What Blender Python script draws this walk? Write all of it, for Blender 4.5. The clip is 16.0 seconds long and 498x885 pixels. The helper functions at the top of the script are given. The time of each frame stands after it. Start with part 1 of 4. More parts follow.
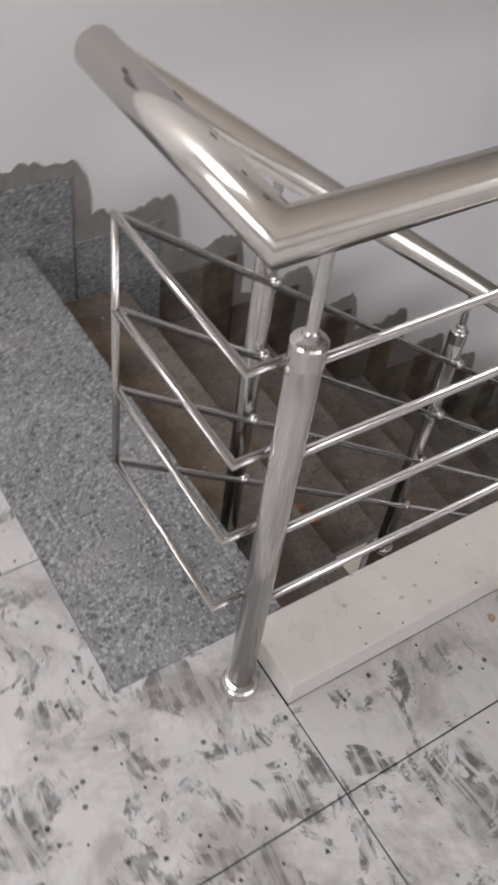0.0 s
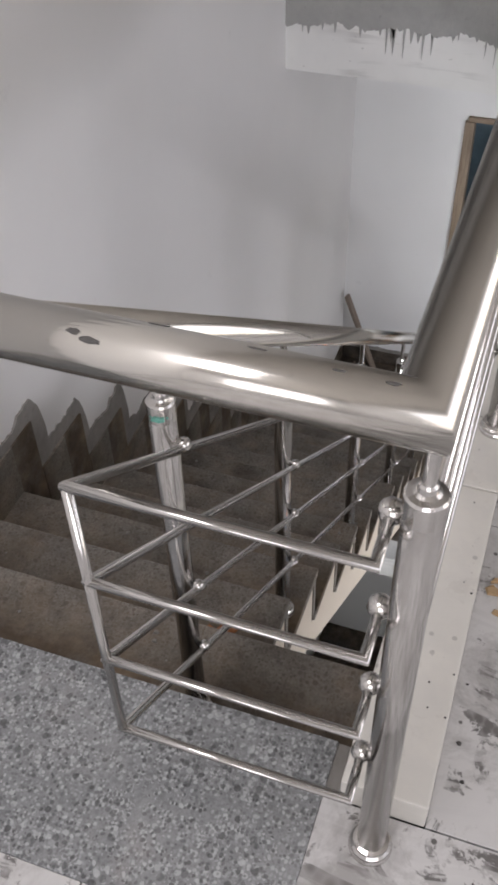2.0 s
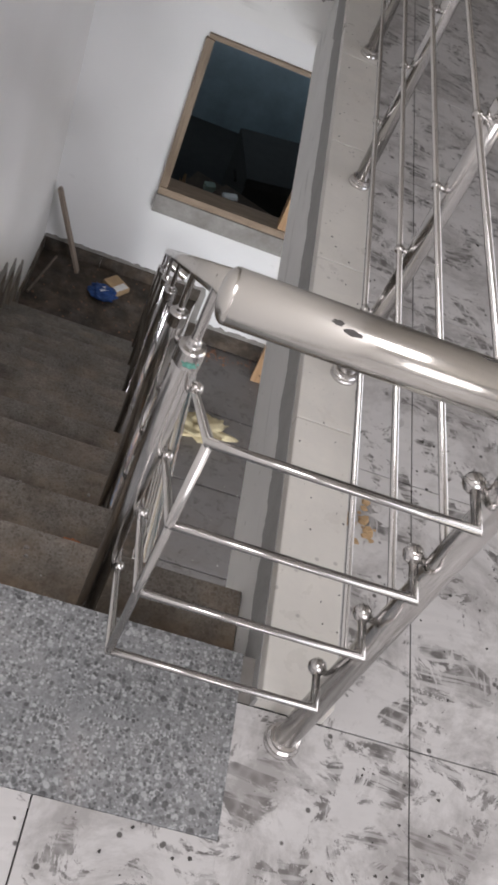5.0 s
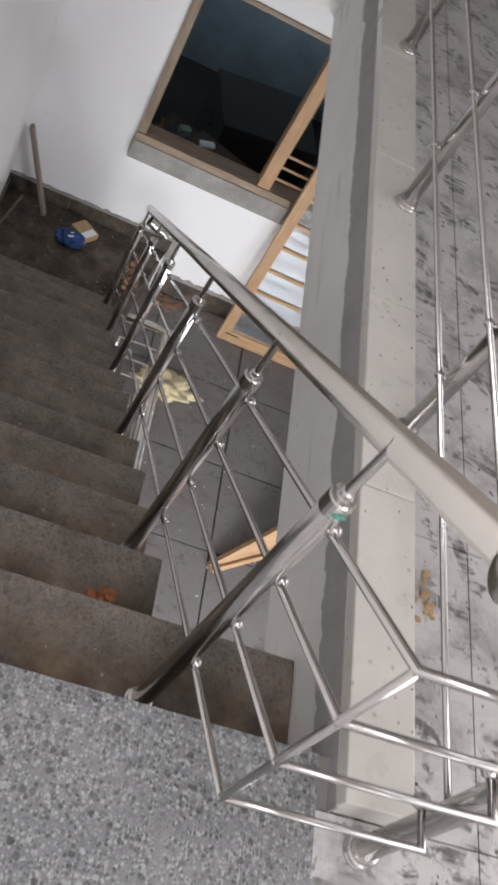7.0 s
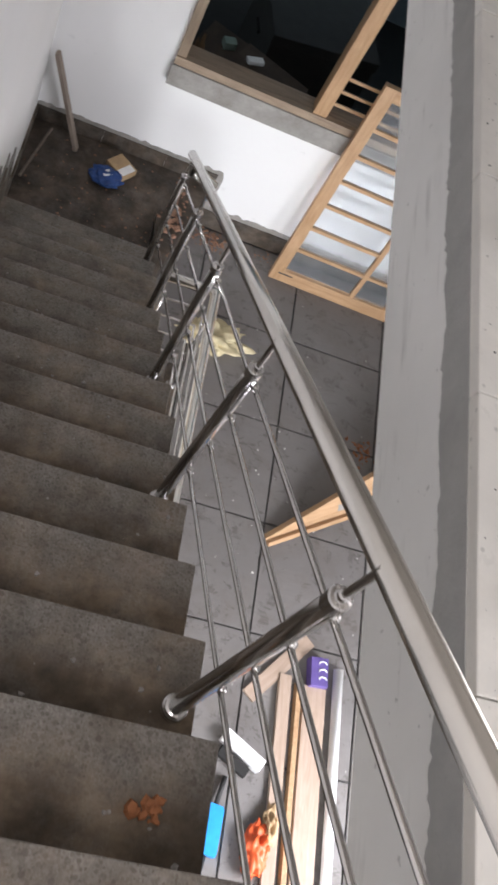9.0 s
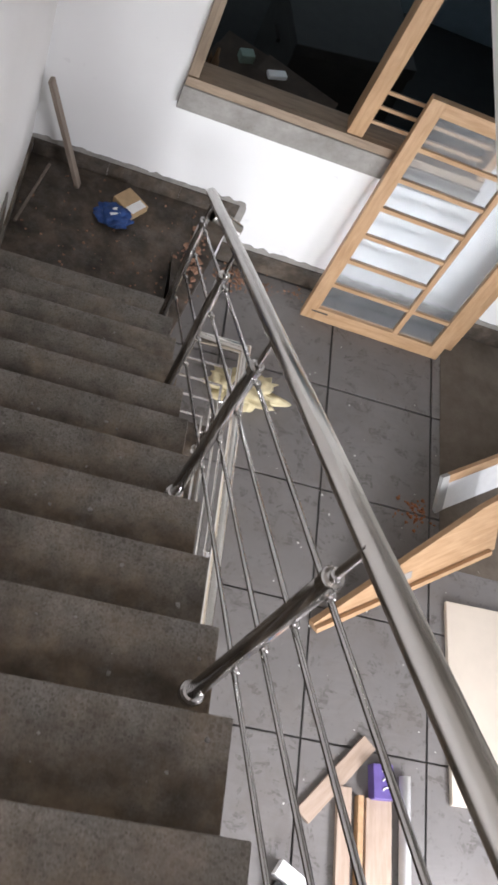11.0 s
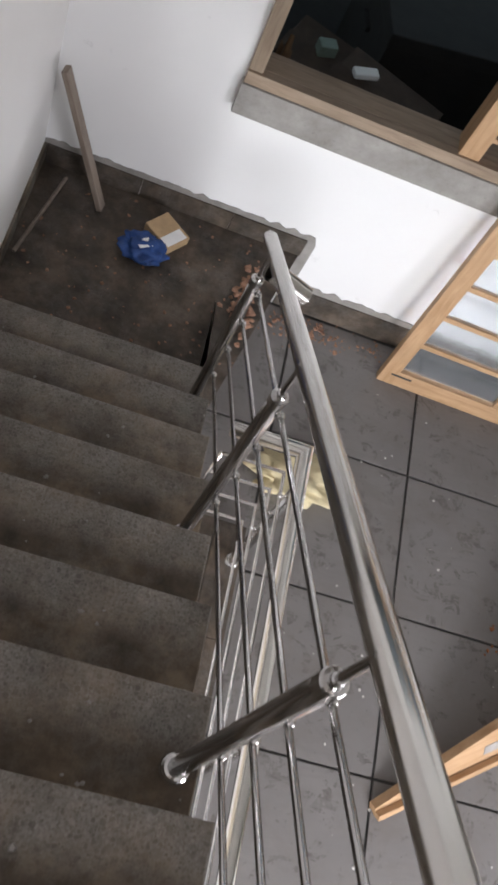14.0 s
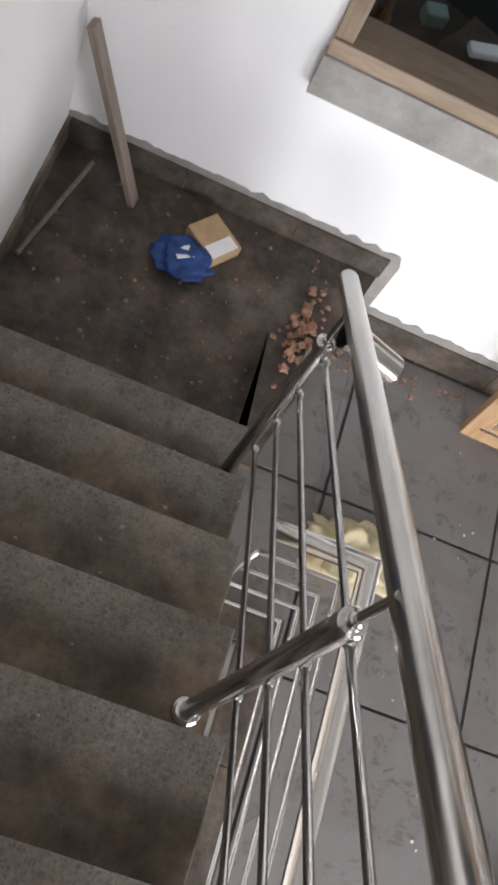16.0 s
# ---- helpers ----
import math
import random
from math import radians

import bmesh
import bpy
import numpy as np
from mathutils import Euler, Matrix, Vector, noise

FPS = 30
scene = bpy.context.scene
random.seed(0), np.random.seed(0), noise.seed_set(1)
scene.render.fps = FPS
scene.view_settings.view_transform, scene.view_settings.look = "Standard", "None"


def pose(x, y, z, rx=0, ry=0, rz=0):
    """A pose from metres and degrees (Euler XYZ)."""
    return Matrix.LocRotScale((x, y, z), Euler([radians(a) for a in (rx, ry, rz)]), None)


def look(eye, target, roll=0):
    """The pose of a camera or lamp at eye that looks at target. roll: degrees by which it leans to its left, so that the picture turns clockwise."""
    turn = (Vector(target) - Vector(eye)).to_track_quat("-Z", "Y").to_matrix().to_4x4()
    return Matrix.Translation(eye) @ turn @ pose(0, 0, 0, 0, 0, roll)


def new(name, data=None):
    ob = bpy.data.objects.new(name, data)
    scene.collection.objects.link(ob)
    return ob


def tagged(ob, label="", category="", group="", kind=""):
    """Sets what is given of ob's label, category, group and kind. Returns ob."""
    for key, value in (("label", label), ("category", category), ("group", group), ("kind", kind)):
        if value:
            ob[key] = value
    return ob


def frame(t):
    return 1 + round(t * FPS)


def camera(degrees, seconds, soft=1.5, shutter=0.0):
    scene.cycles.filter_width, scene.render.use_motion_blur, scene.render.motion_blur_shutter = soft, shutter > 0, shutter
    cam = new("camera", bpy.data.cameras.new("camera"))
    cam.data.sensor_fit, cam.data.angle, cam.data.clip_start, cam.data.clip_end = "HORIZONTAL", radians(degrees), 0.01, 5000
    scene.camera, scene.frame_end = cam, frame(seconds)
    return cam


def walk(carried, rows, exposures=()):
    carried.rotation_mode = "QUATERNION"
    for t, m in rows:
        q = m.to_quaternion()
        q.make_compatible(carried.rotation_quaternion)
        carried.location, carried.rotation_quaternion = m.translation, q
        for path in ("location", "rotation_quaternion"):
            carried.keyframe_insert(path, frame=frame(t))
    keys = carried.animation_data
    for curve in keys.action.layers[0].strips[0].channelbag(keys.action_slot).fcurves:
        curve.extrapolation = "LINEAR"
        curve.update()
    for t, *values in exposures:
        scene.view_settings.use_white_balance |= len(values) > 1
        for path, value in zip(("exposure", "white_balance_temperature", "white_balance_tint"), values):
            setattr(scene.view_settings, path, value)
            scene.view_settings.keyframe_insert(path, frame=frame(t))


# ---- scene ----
cam = camera(29.7, 16.0, 3.0, 0.3)
PATH = [
    (0, (0.933, -0.48, 1.483), (-0.108, 0.356, -0.006), 9.0),
    (0.5, (0.756, -0.552, 1.474), (-0.116, 0.485, 0.003), 2.3),
    (1, (0.618, -0.643, 1.472), (-0.038, 0.499, -0.032), 1.9),
    (1.5, (0.498, -0.583, 1.445), (-0.056, 0.627, -0.049), -2.2),
    (2, (0.413, -0.565, 1.456), (-0.09, 0.765, 0.05), -1.9),
    (2.5, (0.29, -0.582, 1.455), (0.072, 0.805, 0.03), 12.3),
    (3, (0.174, -0.688, 1.478), (0.096, 0.716, 0.056), 22.1),
    (3.5, (0.147, -0.744, 1.495), (0.209, 0.727, 0.14), 22.3),
    (4, (0.087, -0.774, 1.5), (0.202, 0.68, 0.131), 22.9),
    (6.5, (-0.44, -0.501, 1.494), (0.162, 0.702, 0.014), 35.3),
    (7, (-0.48, -0.438, 1.491), (0.048, 0.804, 0.016), 38.1),
    (7.5, (-0.46, -0.288, 1.474), (-0.009, 0.973, -0.011), 40.2),
    (8, (-0.461, -0.084, 1.431), (-0.095, 1.106, -0.134), 39.1),
    (8.5, (-0.536, 0.16, 1.427), (0.031, 1.198, -0.186), 39.6),
    (9, (-0.568, 0.295, 1.37), (-0.051, 1.31, -0.274), 40.5),
    (9.5, (-0.592, 0.461, 1.254), (-0.13, 1.517, -0.38), 41.7),
    (12, (-0.532, 1.358, 0.675), (-0.059, 2.338, -1.003), 33.6),
    (12.5, (-0.528, 1.541, 0.539), (-0.063, 2.582, -1.105), 37.7),
    (13, (-0.473, 1.713, 0.373), (-0.023, 2.707, -1.303), 40.1),
    (13.5, (-0.457, 1.875, 0.229), (0.013, 2.834, -1.462), 37.3),
    (14, (-0.423, 2.029, 0.082), (-0.054, 3.014, -1.618), 35.9),
    (14.5, (-0.364, 2.196, -0.039), (-0.01, 3.102, -1.787), 39.0),
    (15, (-0.346, 2.371, -0.224), (0.088, 3.327, -1.927), 35.9),
    (15.5, (-0.371, 2.55, -0.376), (-0.081, 3.565, -2.075), 34.9),
    (16, (-0.383, 2.733, -0.512), (-0.09, 3.645, -2.268), 38.0),
]
walk(cam, [(t, look(eye, target, roll)) for t, eye, target, roll in PATH], [(0, -0.42), (4, -0.34), (7, -0.16), (8, 0.1), (9.0, 0.1), (9.6, 0.2), (12, 0.25), (14.2, 0.14), (16, 0.42)])

# ---- light ----
world = bpy.data.worlds.new("sky")
scene.world = world
world.use_nodes = True
_n = world.node_tree.nodes
_sky = _n.new("ShaderNodeTexSky")
_sky.sky_type = "NISHITA"
_sky.sun_disc = False
_sky.sun_elevation, _sky.sun_rotation = radians(38), radians(70)
world.node_tree.links.new(_sky.outputs[0], _n["Background"].inputs[0])
_n["Background"].inputs[1].default_value = 0.12


def area_lamp(name, eye, target, w, h, watts, colour, spread=180):
    data = bpy.data.lights.new(name, "AREA")
    data.shape, data.size, data.size_y = "RECTANGLE", w, h
    data.energy, data.color, data.spread = watts, colour, radians(spread)
    ob = new(name, data)
    ob.matrix_world = look(eye, target)
    return ob


# daylight in assumed window and door openings, plus two added fill lamps
area_lamp("window_light_back", (1.3, -2.45, 1.65), (1.3, 0.0, 1.2), 2.2, 1.3, 44, (1.015, 0.965, 0.995))
area_lamp("window_light_side", (3.05, 0.6, 1.45), (0.0, 0.6, 1.2), 2.6, 1.7, 26, (1.015, 0.965, 0.995))
# added overhead fill, no known source; lights the treads from above and behind
area_lamp("roof_light", (-0.3, -0.95, 2.97), (-0.3, -0.95, 0.0), 1.0, 1.0, 36, (1.01, 0.965, 0.995))
area_lamp("door_light_lower", (3.05, 3.35, -2.55), (0.5, 4.4, -3.2), 1.5, 1.9, 5.5, (0.97, 0.965, 1.02))
area_lamp("window_light_south_lower", (1.35, -2.45, -2.2), (0.75, 4.99, -2.85), 1.3, 1.1, 34, (0.97, 0.98, 1.02), 60)
area_lamp("window_light_lower", (3.05, 0.5, -2.2), (0.4, 1.1, -3.6), 1.5, 0.9, 120, (0.975, 0.965, 1.04), 150)
# added fill that brightens the storey below, from an invented opening
area_lamp("window_light_ground", (3.05, 0.5, -5.8), (0.2, 3.55, -3.9), 1.5, 1.0, 40, (0.98, 0.97, 1.0))
area_lamp("window_light_dark_room", (3.05, 6.6, -1.4), (0.3, 7.6, -1.0), 0.9, 0.8, 34, (0.75, 0.9, 1.0), 100)


# ---- materials ----
def material(name, rough=0.6, metal=0.0):
    m = bpy.data.materials.new(name)
    m.use_nodes = True
    b = m.node_tree.nodes["Principled BSDF"]
    b.inputs["Roughness"].default_value = rough
    b.inputs["Metallic"].default_value = metal
    return m, m.node_tree, b


def node(nt, kind, **kw):
    n = nt.nodes.new(kind)
    for k, v in kw.items():
        n.inputs[k.replace("_", " ")].default_value = v
    return n


def place(nt, scale=(1, 1, 1), turn=(0, 0, 0), own=False):
    if own:
        src = nt.nodes.new("ShaderNodeTexCoord").outputs["Object"]
    else:
        src = nt.nodes.new("ShaderNodeNewGeometry").outputs["Position"]
    mp = nt.nodes.new("ShaderNodeMapping")
    mp.inputs["Scale"].default_value = scale
    mp.inputs["Rotation"].default_value = turn
    nt.links.new(src, mp.inputs["Vector"])
    return mp.outputs[0]


def noise_tex(nt, vec, scale, detail=5, rough=0.6, distort=0.0):
    n = node(nt, "ShaderNodeTexNoise", Scale=scale, Detail=detail, Roughness=rough, Distortion=distort)
    nt.links.new(vec, n.inputs["Vector"])
    return n.outputs["Fac"]


def cells(nt, vec, scale, feature="F1"):
    n = node(nt, "ShaderNodeTexVoronoi", Scale=scale)
    n.feature = feature
    nt.links.new(vec, n.inputs["Vector"])
    return n


def ramp(nt, fac, *stops):
    n = nt.nodes.new("ShaderNodeValToRGB")
    e = n.color_ramp.elements
    while len(e) < len(stops):
        e.new(0.5)
    for el, (p, c) in zip(e, stops):
        el.position = p
        el.color = (*c, 1) if hasattr(c, "__len__") else (c, c, c, 1)
    nt.links.new(fac, n.inputs[0])
    return n.outputs[0]


def mix(nt, fac, a, b, blend="MIX"):
    n = nt.nodes.new("ShaderNodeMix")
    n.data_type, n.blend_type = "RGBA", blend
    for sock, v in ((n.inputs[0], fac), (n.inputs[6], a), (n.inputs[7], b)):
        if isinstance(v, (int, float)):
            sock.default_value = v
        elif isinstance(v, tuple):
            sock.default_value = (*v, 1)
        else:
            nt.links.new(v, sock)
    return n.outputs[2]


def times(nt, a, b):
    n = nt.nodes.new("ShaderNodeMath")
    n.operation = "MULTIPLY"
    for sock, v in zip(n.inputs, (a, b)):
        if isinstance(v, (int, float)):
            sock.default_value = v
        else:
            nt.links.new(v, sock)
    return n.outputs[0]


def bump(nt, b, height, strength=0.2, dist=0.01):
    n = node(nt, "ShaderNodeBump", Strength=strength, Distance=dist)
    nt.links.new(height, n.inputs["Height"])
    nt.links.new(n.outputs[0], b.inputs["Normal"])


def colour(nt, b, out):
    nt.links.new(out, b.inputs["Base Color"])


def roughness(nt, b, out):
    nt.links.new(out, b.inputs["Roughness"])


def make_paint(name, base, dirt, marks=0.25):
    m, nt, b = material(name, 0.7)
    v = place(nt)
    big, fine = noise_tex(nt, v, 1.3, 4), noise_tex(nt, v, 26, 6)
    spots = ramp(nt, noise_tex(nt, v, 5.5, 6, 0.7), (0.66, 0.0), (0.78, 1.0))
    c = mix(nt, ramp(nt, big, (0.3, 0.0), (0.75, 0.45)), base, tuple(0.9 * a for a in base))
    c = mix(nt, times(nt, spots, marks), c, dirt)
    colour(nt, b, c)
    bump(nt, b, fine, 0.12, 0.004)
    return m


def make_cement(name, base, dark):
    m, nt, b = material(name, 0.9)
    v = place(nt)
    c = mix(nt, ramp(nt, noise_tex(nt, v, 7, 7, 0.7), (0.3, 0.0), (0.7, 1.0)), dark, base)
    c = mix(nt, ramp(nt, noise_tex(nt, v, 45, 4), (0.62, 0.0), (0.8, 0.5)), c, tuple(0.6 * a for a in dark))
    colour(nt, b, c)
    bump(nt, b, noise_tex(nt, v, 60, 6, 0.7), 0.45, 0.006)
    return m


def make_granite(name, light, mid, dark, dust, dust_amount, rough, wear_and_shade=False):
    m, nt, b = material(name, rough)
    v = place(nt)
    warp = node(nt, "ShaderNodeTexNoise", Scale=90.0, Detail=3.0)
    nt.links.new(v, warp.inputs["Vector"])
    add = nt.nodes.new("ShaderNodeVectorMath")
    add.operation = "MULTIPLY_ADD"
    nt.links.new(warp.outputs["Color"], add.inputs[0])
    add.inputs[1].default_value = (0.006, 0.006, 0.006)
    nt.links.new(v, add.inputs[2])
    vw = add.outputs[0]
    c = mix(nt, ramp(nt, noise_tex(nt, v, 170, 4, 0.7), (0.38, 0.0), (0.62, 1.0)), tuple(0.82 * q for q in mid), tuple(1.22 * q for q in mid))
    for scale, share, reach, tint in ((160, 0.5, 0.5, light), (120, 0.62, 0.45, light), (70, 0.72, 0.42, light), (150, 0.5, 0.45, dark), (100, 0.6, 0.44, dark), (62, 0.7, 0.42, dark)):
        chip = cells(nt, vw, scale)
        sep = nt.nodes.new("ShaderNodeSeparateColor")
        nt.links.new(chip.outputs["Color"], sep.inputs[0])
        near = ramp(nt, chip.outputs["Distance"], (reach - 0.08, 1.0), (reach, 0.0))
        keep = times(nt, ramp(nt, sep.outputs[0], (share, 0.0), (share + 0.02, 1.0)), ramp(nt, sep.outputs[1], (0.0, 0.2), (1.0, 0.85)))
        c = mix(nt, times(nt, near, keep), c, tint)
    c = mix(nt, ramp(nt, noise_tex(nt, v, 4, 5), (0.6, 0.0), (0.8, 0.35)), c, (0.42, 0.34, 0.31))
    d = times(nt, ramp(nt, noise_tex(nt, v, 8, 6, 0.7), (0.3, 0.7), (0.55, 1.0)), dust_amount)
    if wear_and_shade:
        # worn nosings, with the upper step's shade painted into the tread backs
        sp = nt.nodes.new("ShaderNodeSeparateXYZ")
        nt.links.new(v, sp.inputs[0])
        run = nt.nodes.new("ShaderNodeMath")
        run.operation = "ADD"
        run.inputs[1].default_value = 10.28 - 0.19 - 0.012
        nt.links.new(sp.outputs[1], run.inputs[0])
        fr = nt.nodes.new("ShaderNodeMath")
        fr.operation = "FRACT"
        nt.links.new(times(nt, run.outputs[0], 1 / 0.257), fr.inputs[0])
        pale_nose = ramp(nt, fr.outputs[0], (0.0, 0.25), (0.06, 0.0), (0.42, 0.0), (0.72, 0.75), (0.97, 1.0))
        pale_nose = times(nt, pale_nose, ramp(nt, noise_tex(nt, v, 7, 5, 0.65), (0.3, 0.35), (0.6, 1.0)))
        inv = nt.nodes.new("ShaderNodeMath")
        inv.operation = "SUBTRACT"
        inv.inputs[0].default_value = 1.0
        nt.links.new(times(nt, pale_nose, 0.62), inv.inputs[1])
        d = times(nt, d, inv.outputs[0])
    tone = ramp(nt, noise_tex(nt, v, 6, 6, 0.66), (0.34, tuple(0.45 * q for q in dust)), (0.5, dust), (0.64, tuple(1.9 * q for q in dust)))
    c = mix(nt, d, c, tone)
    blot = ramp(nt, noise_tex(nt, v, 11, 6, 0.75), (0.62, 0.0), (0.72, 1.0))
    c = mix(nt, times(nt, blot, dust_amount * 0.5), c, tuple(0.45 * q for q in dust))
    colour(nt, b, c)
    roughness(nt, b, ramp(nt, noise_tex(nt, v, 20, 4), (0.3, rough - 0.08), (0.7, rough + 0.12)))
    bump(nt, b, noise_tex(nt, v, 120, 4), 0.1, 0.002)
    return m


def make_tile(name, base, grime, smear, speck, rough, smear_top=0.62):
    m, nt, b = material(name, rough)
    v = place(nt)
    warp = node(nt, "ShaderNodeTexNoise", Scale=3.2, Detail=1.5)
    nt.links.new(v, warp.inputs["Vector"])
    add = nt.nodes.new("ShaderNodeVectorMath")
    add.operation = "MULTIPLY_ADD"
    nt.links.new(warp.outputs["Color"], add.inputs[0])
    add.inputs[1].default_value = (0.13, 0.13, 0.0)
    nt.links.new(v, add.inputs[2])
    def stretched(scale, turn):
        mp = nt.nodes.new("ShaderNodeMapping")
        mp.inputs["Scale"].default_value = scale
        mp.inputs["Rotation"].default_value = (0, 0, radians(turn))
        nt.links.new(add.outputs[0], mp.inputs["Vector"])
        return mp.outputs[0]
    vs, vt, vu = stretched((1.0, 0.13, 1.0), 20), stretched((0.15, 1.0, 1.0), -35), stretched((0.14, 1.0, 1.0), 30)
    rnd = nt.nodes.new("ShaderNodeObjectInfo").outputs["Random"]
    c = mix(nt, times(nt, rnd, 0.25), base, tuple(0.86 * q for q in base))
    c = mix(nt, ramp(nt, noise_tex(nt, v, 3, 6, 0.65), (0.4, 0.0), (0.75, 0.5)), c, tuple(0.7 * q for q in base))
    # scraped grime: broad grey patches broken by two directions of pale strokes
    patch = ramp(nt, noise_tex(nt, v, 9.5, 7, 0.7, 0.6), (smear_top - 0.02, 0.0), (smear_top + 0.004, 1.0))
    area = node(nt, "ShaderNodeTexNoise", Scale=5.0, Detail=2.0)
    nt.links.new(v, area.inputs["Vector"])
    pick3 = nt.nodes.new("ShaderNodeSeparateColor")
    nt.links.new(area.outputs["Color"], pick3.inputs[0])
    strokes = mix(nt, ramp(nt, pick3.outputs[0], (0.47, 0.0), (0.53, 1.0)), noise_tex(nt, vs, 52, 5, 0.65), noise_tex(nt, vt, 52, 5, 0.65))
    strokes = mix(nt, ramp(nt, pick3.outputs[1], (0.52, 0.0), (0.58, 1.0)), strokes, noise_tex(nt, vu, 44, 5, 0.65))
    strokes = ramp(nt, strokes, (0.42, 0.2), (0.48, 1.0))
    flecks = cells(nt, add.outputs[0], 55)
    strokes = times(nt, strokes, ramp(nt, flecks.outputs["Distance"], (0.35, 1.0), (0.8, 0.55)))
    c = mix(nt, times(nt, times(nt, patch, strokes), smear), c, grime)
    # long pale scrapes drawn through the grime
    for turn, cut in ((62, 0.57), (-18, 0.575), (100, 0.59)):
        line = ramp(nt, noise_tex(nt, stretched((0.09, 1.0, 1.0), turn), 46, 2, 0.4), (cut, 0.0), (cut + 0.04, 0.7))
        c = mix(nt, times(nt, line, smear), c, tuple(0.9 * q for q in base))
    film = ramp(nt, noise_tex(nt, v, 4.5, 8, 0.72, 0.4), (0.48, 0.0), (0.62, 0.6))
    c = mix(nt, times(nt, film, smear), c, tuple(1.9 * q for q in grime))
    dots = cells(nt, v, 26)
    near = ramp(nt, dots.outputs["Distance"], (0.10, 1.0), (0.15, 0.0))
    some = nt.nodes.new("ShaderNodeSeparateColor")
    nt.links.new(dots.outputs["Color"], some.inputs[0])
    pick = ramp(nt, some.outputs[0], (0.66, 0.0), (0.68, 1.0))
    c = mix(nt, times(nt, times(nt, near, pick), speck), c, (0.07, 0.065, 0.06))
    dots2 = cells(nt, v, 70)
    near2 = ramp(nt, dots2.outputs["Distance"], (0.12, 1.0), (0.18, 0.0))
    pick2 = ramp(nt, noise_tex(nt, v, 9, 3), (0.55, 0.0), (0.6, 1.0))
    c = mix(nt, times(nt, times(nt, near2, pick2), speck * 0.7), c, (0.16, 0.15, 0.14))
    colour(nt, b, c)
    roughness(nt, b, ramp(nt, noise_tex(nt, v, 8, 5), (0.3, rough - 0.12), (0.7, rough + 0.15)))
    bump(nt, b, noise_tex(nt, v, 90, 4), 0.06, 0.003)
    return m


def make_steel(name, base, rough, dirt=0.35):
    m, nt, b = material(name, rough, 1.0)
    v = place(nt)
    film = ramp(nt, noise_tex(nt, v, 7, 4, 0.6), (0.5, 0.0), (0.75, 1.0))
    c = mix(nt, times(nt, film, dirt), base, tuple(0.65 * q for q in base))
    flake = ramp(nt, noise_tex(nt, v, 30, 3, 0.5), (0.72, 0.0), (0.74, 1.0))
    c = mix(nt, times(nt, flake, dirt), c, (0.14, 0.13, 0.12))
    colour(nt, b, c)
    roughness(nt, b, ramp(nt, noise_tex(nt, v, 5, 4), (0.35, rough), (0.75, rough + 0.07)))
    bump(nt, b, noise_tex(nt, v, 22, 2), 0.012, 0.002)
    return m


def make_wood(name, base, dark, axis=0, rough=0.55, scale=1.0):
    m, nt, b = material(name, rough)
    s = [9.0 * scale] * 3
    s[axis] = 0.9 * scale
    v = place(nt, tuple(s), own=True)
    grain = noise_tex(nt, v, 5, 6, 0.65, 0.6)
    c = mix(nt, ramp(nt, grain, (0.35, 0.0), (0.68, 1.0)), base, dark)
    c = mix(nt, ramp(nt, noise_tex(nt, place(nt), 3, 4), (0.5, 0.0), (0.8, 0.4)), c, tuple(0.6 * q for q in dark))
    colour(nt, b, c)
    bump(nt, b, grain, 0.15, 0.003)
    return m


def make_plain(name, base, rough=0.6, vary=0.25, scale=12):
    m, nt, b = material(name, rough)
    v = place(nt)
    c = mix(nt, ramp(nt, noise_tex(nt, v, scale, 5, 0.65), (0.35, 0.0), (0.7, 1.0)), base, tuple((1 - vary) * q for q in base))
    colour(nt, b, c)
    bump(nt, b, noise_tex(nt, v, scale * 5, 4), 0.12, 0.003)
    return m


PAINT = make_paint("wall_paint", (0.83, 0.82, 0.81), (0.42, 0.41, 0.39))
PAINT_COOL = make_paint("wall_paint_far", (0.83, 0.83, 0.825), (0.42, 0.42, 0.42), 0.75)
CEMENT = make_cement("cement_render", (0.34, 0.32, 0.3), (0.2, 0.19, 0.175))
CEMENT_BROWN = make_cement("brown_screed", (0.17, 0.14, 0.11), (0.1, 0.08, 0.06))
CEMENT_SILL = make_cement("stained_cement_sill", (0.36, 0.345, 0.325), (0.22, 0.205, 0.19))
CEMENT_SMOOTH = make_cement("smooth_grey_screed", (0.42, 0.42, 0.405), (0.33, 0.33, 0.32))


def make_trowelled(name, base, grey):
    """White paint over render, with slanting grey trowel marks showing through."""
    m, nt, b = material(name, 0.75)
    v = place(nt)
    slant = place(nt, (1.0, 0.9, 9.0), (radians(38), 0, 0))
    mark = ramp(nt, noise_tex(nt, slant, 2.2, 4, 0.55), (0.54, 0.0), (0.66, 0.6))
    c = mix(nt, ramp(nt, noise_tex(nt, v, 2.2, 5, 0.6), (0.35, 0.0), (0.7, 0.5)), base, tuple(0.82 * q for q in base))
    c = mix(nt, times(nt, mark, ramp(nt, noise_tex(nt, v, 3.1, 2), (0.45, 0.0), (0.6, 1.0))), c, grey)
    c = mix(nt, ramp(nt, noise_tex(nt, v, 38, 3, 0.5), (0.7, 0.0), (0.74, 0.5)), c, tuple(0.6 * q for q in grey))
    colour(nt, b, c)
    bump(nt, b, noise_tex(nt, v, 40, 5, 0.65), 0.25, 0.004)
    return m


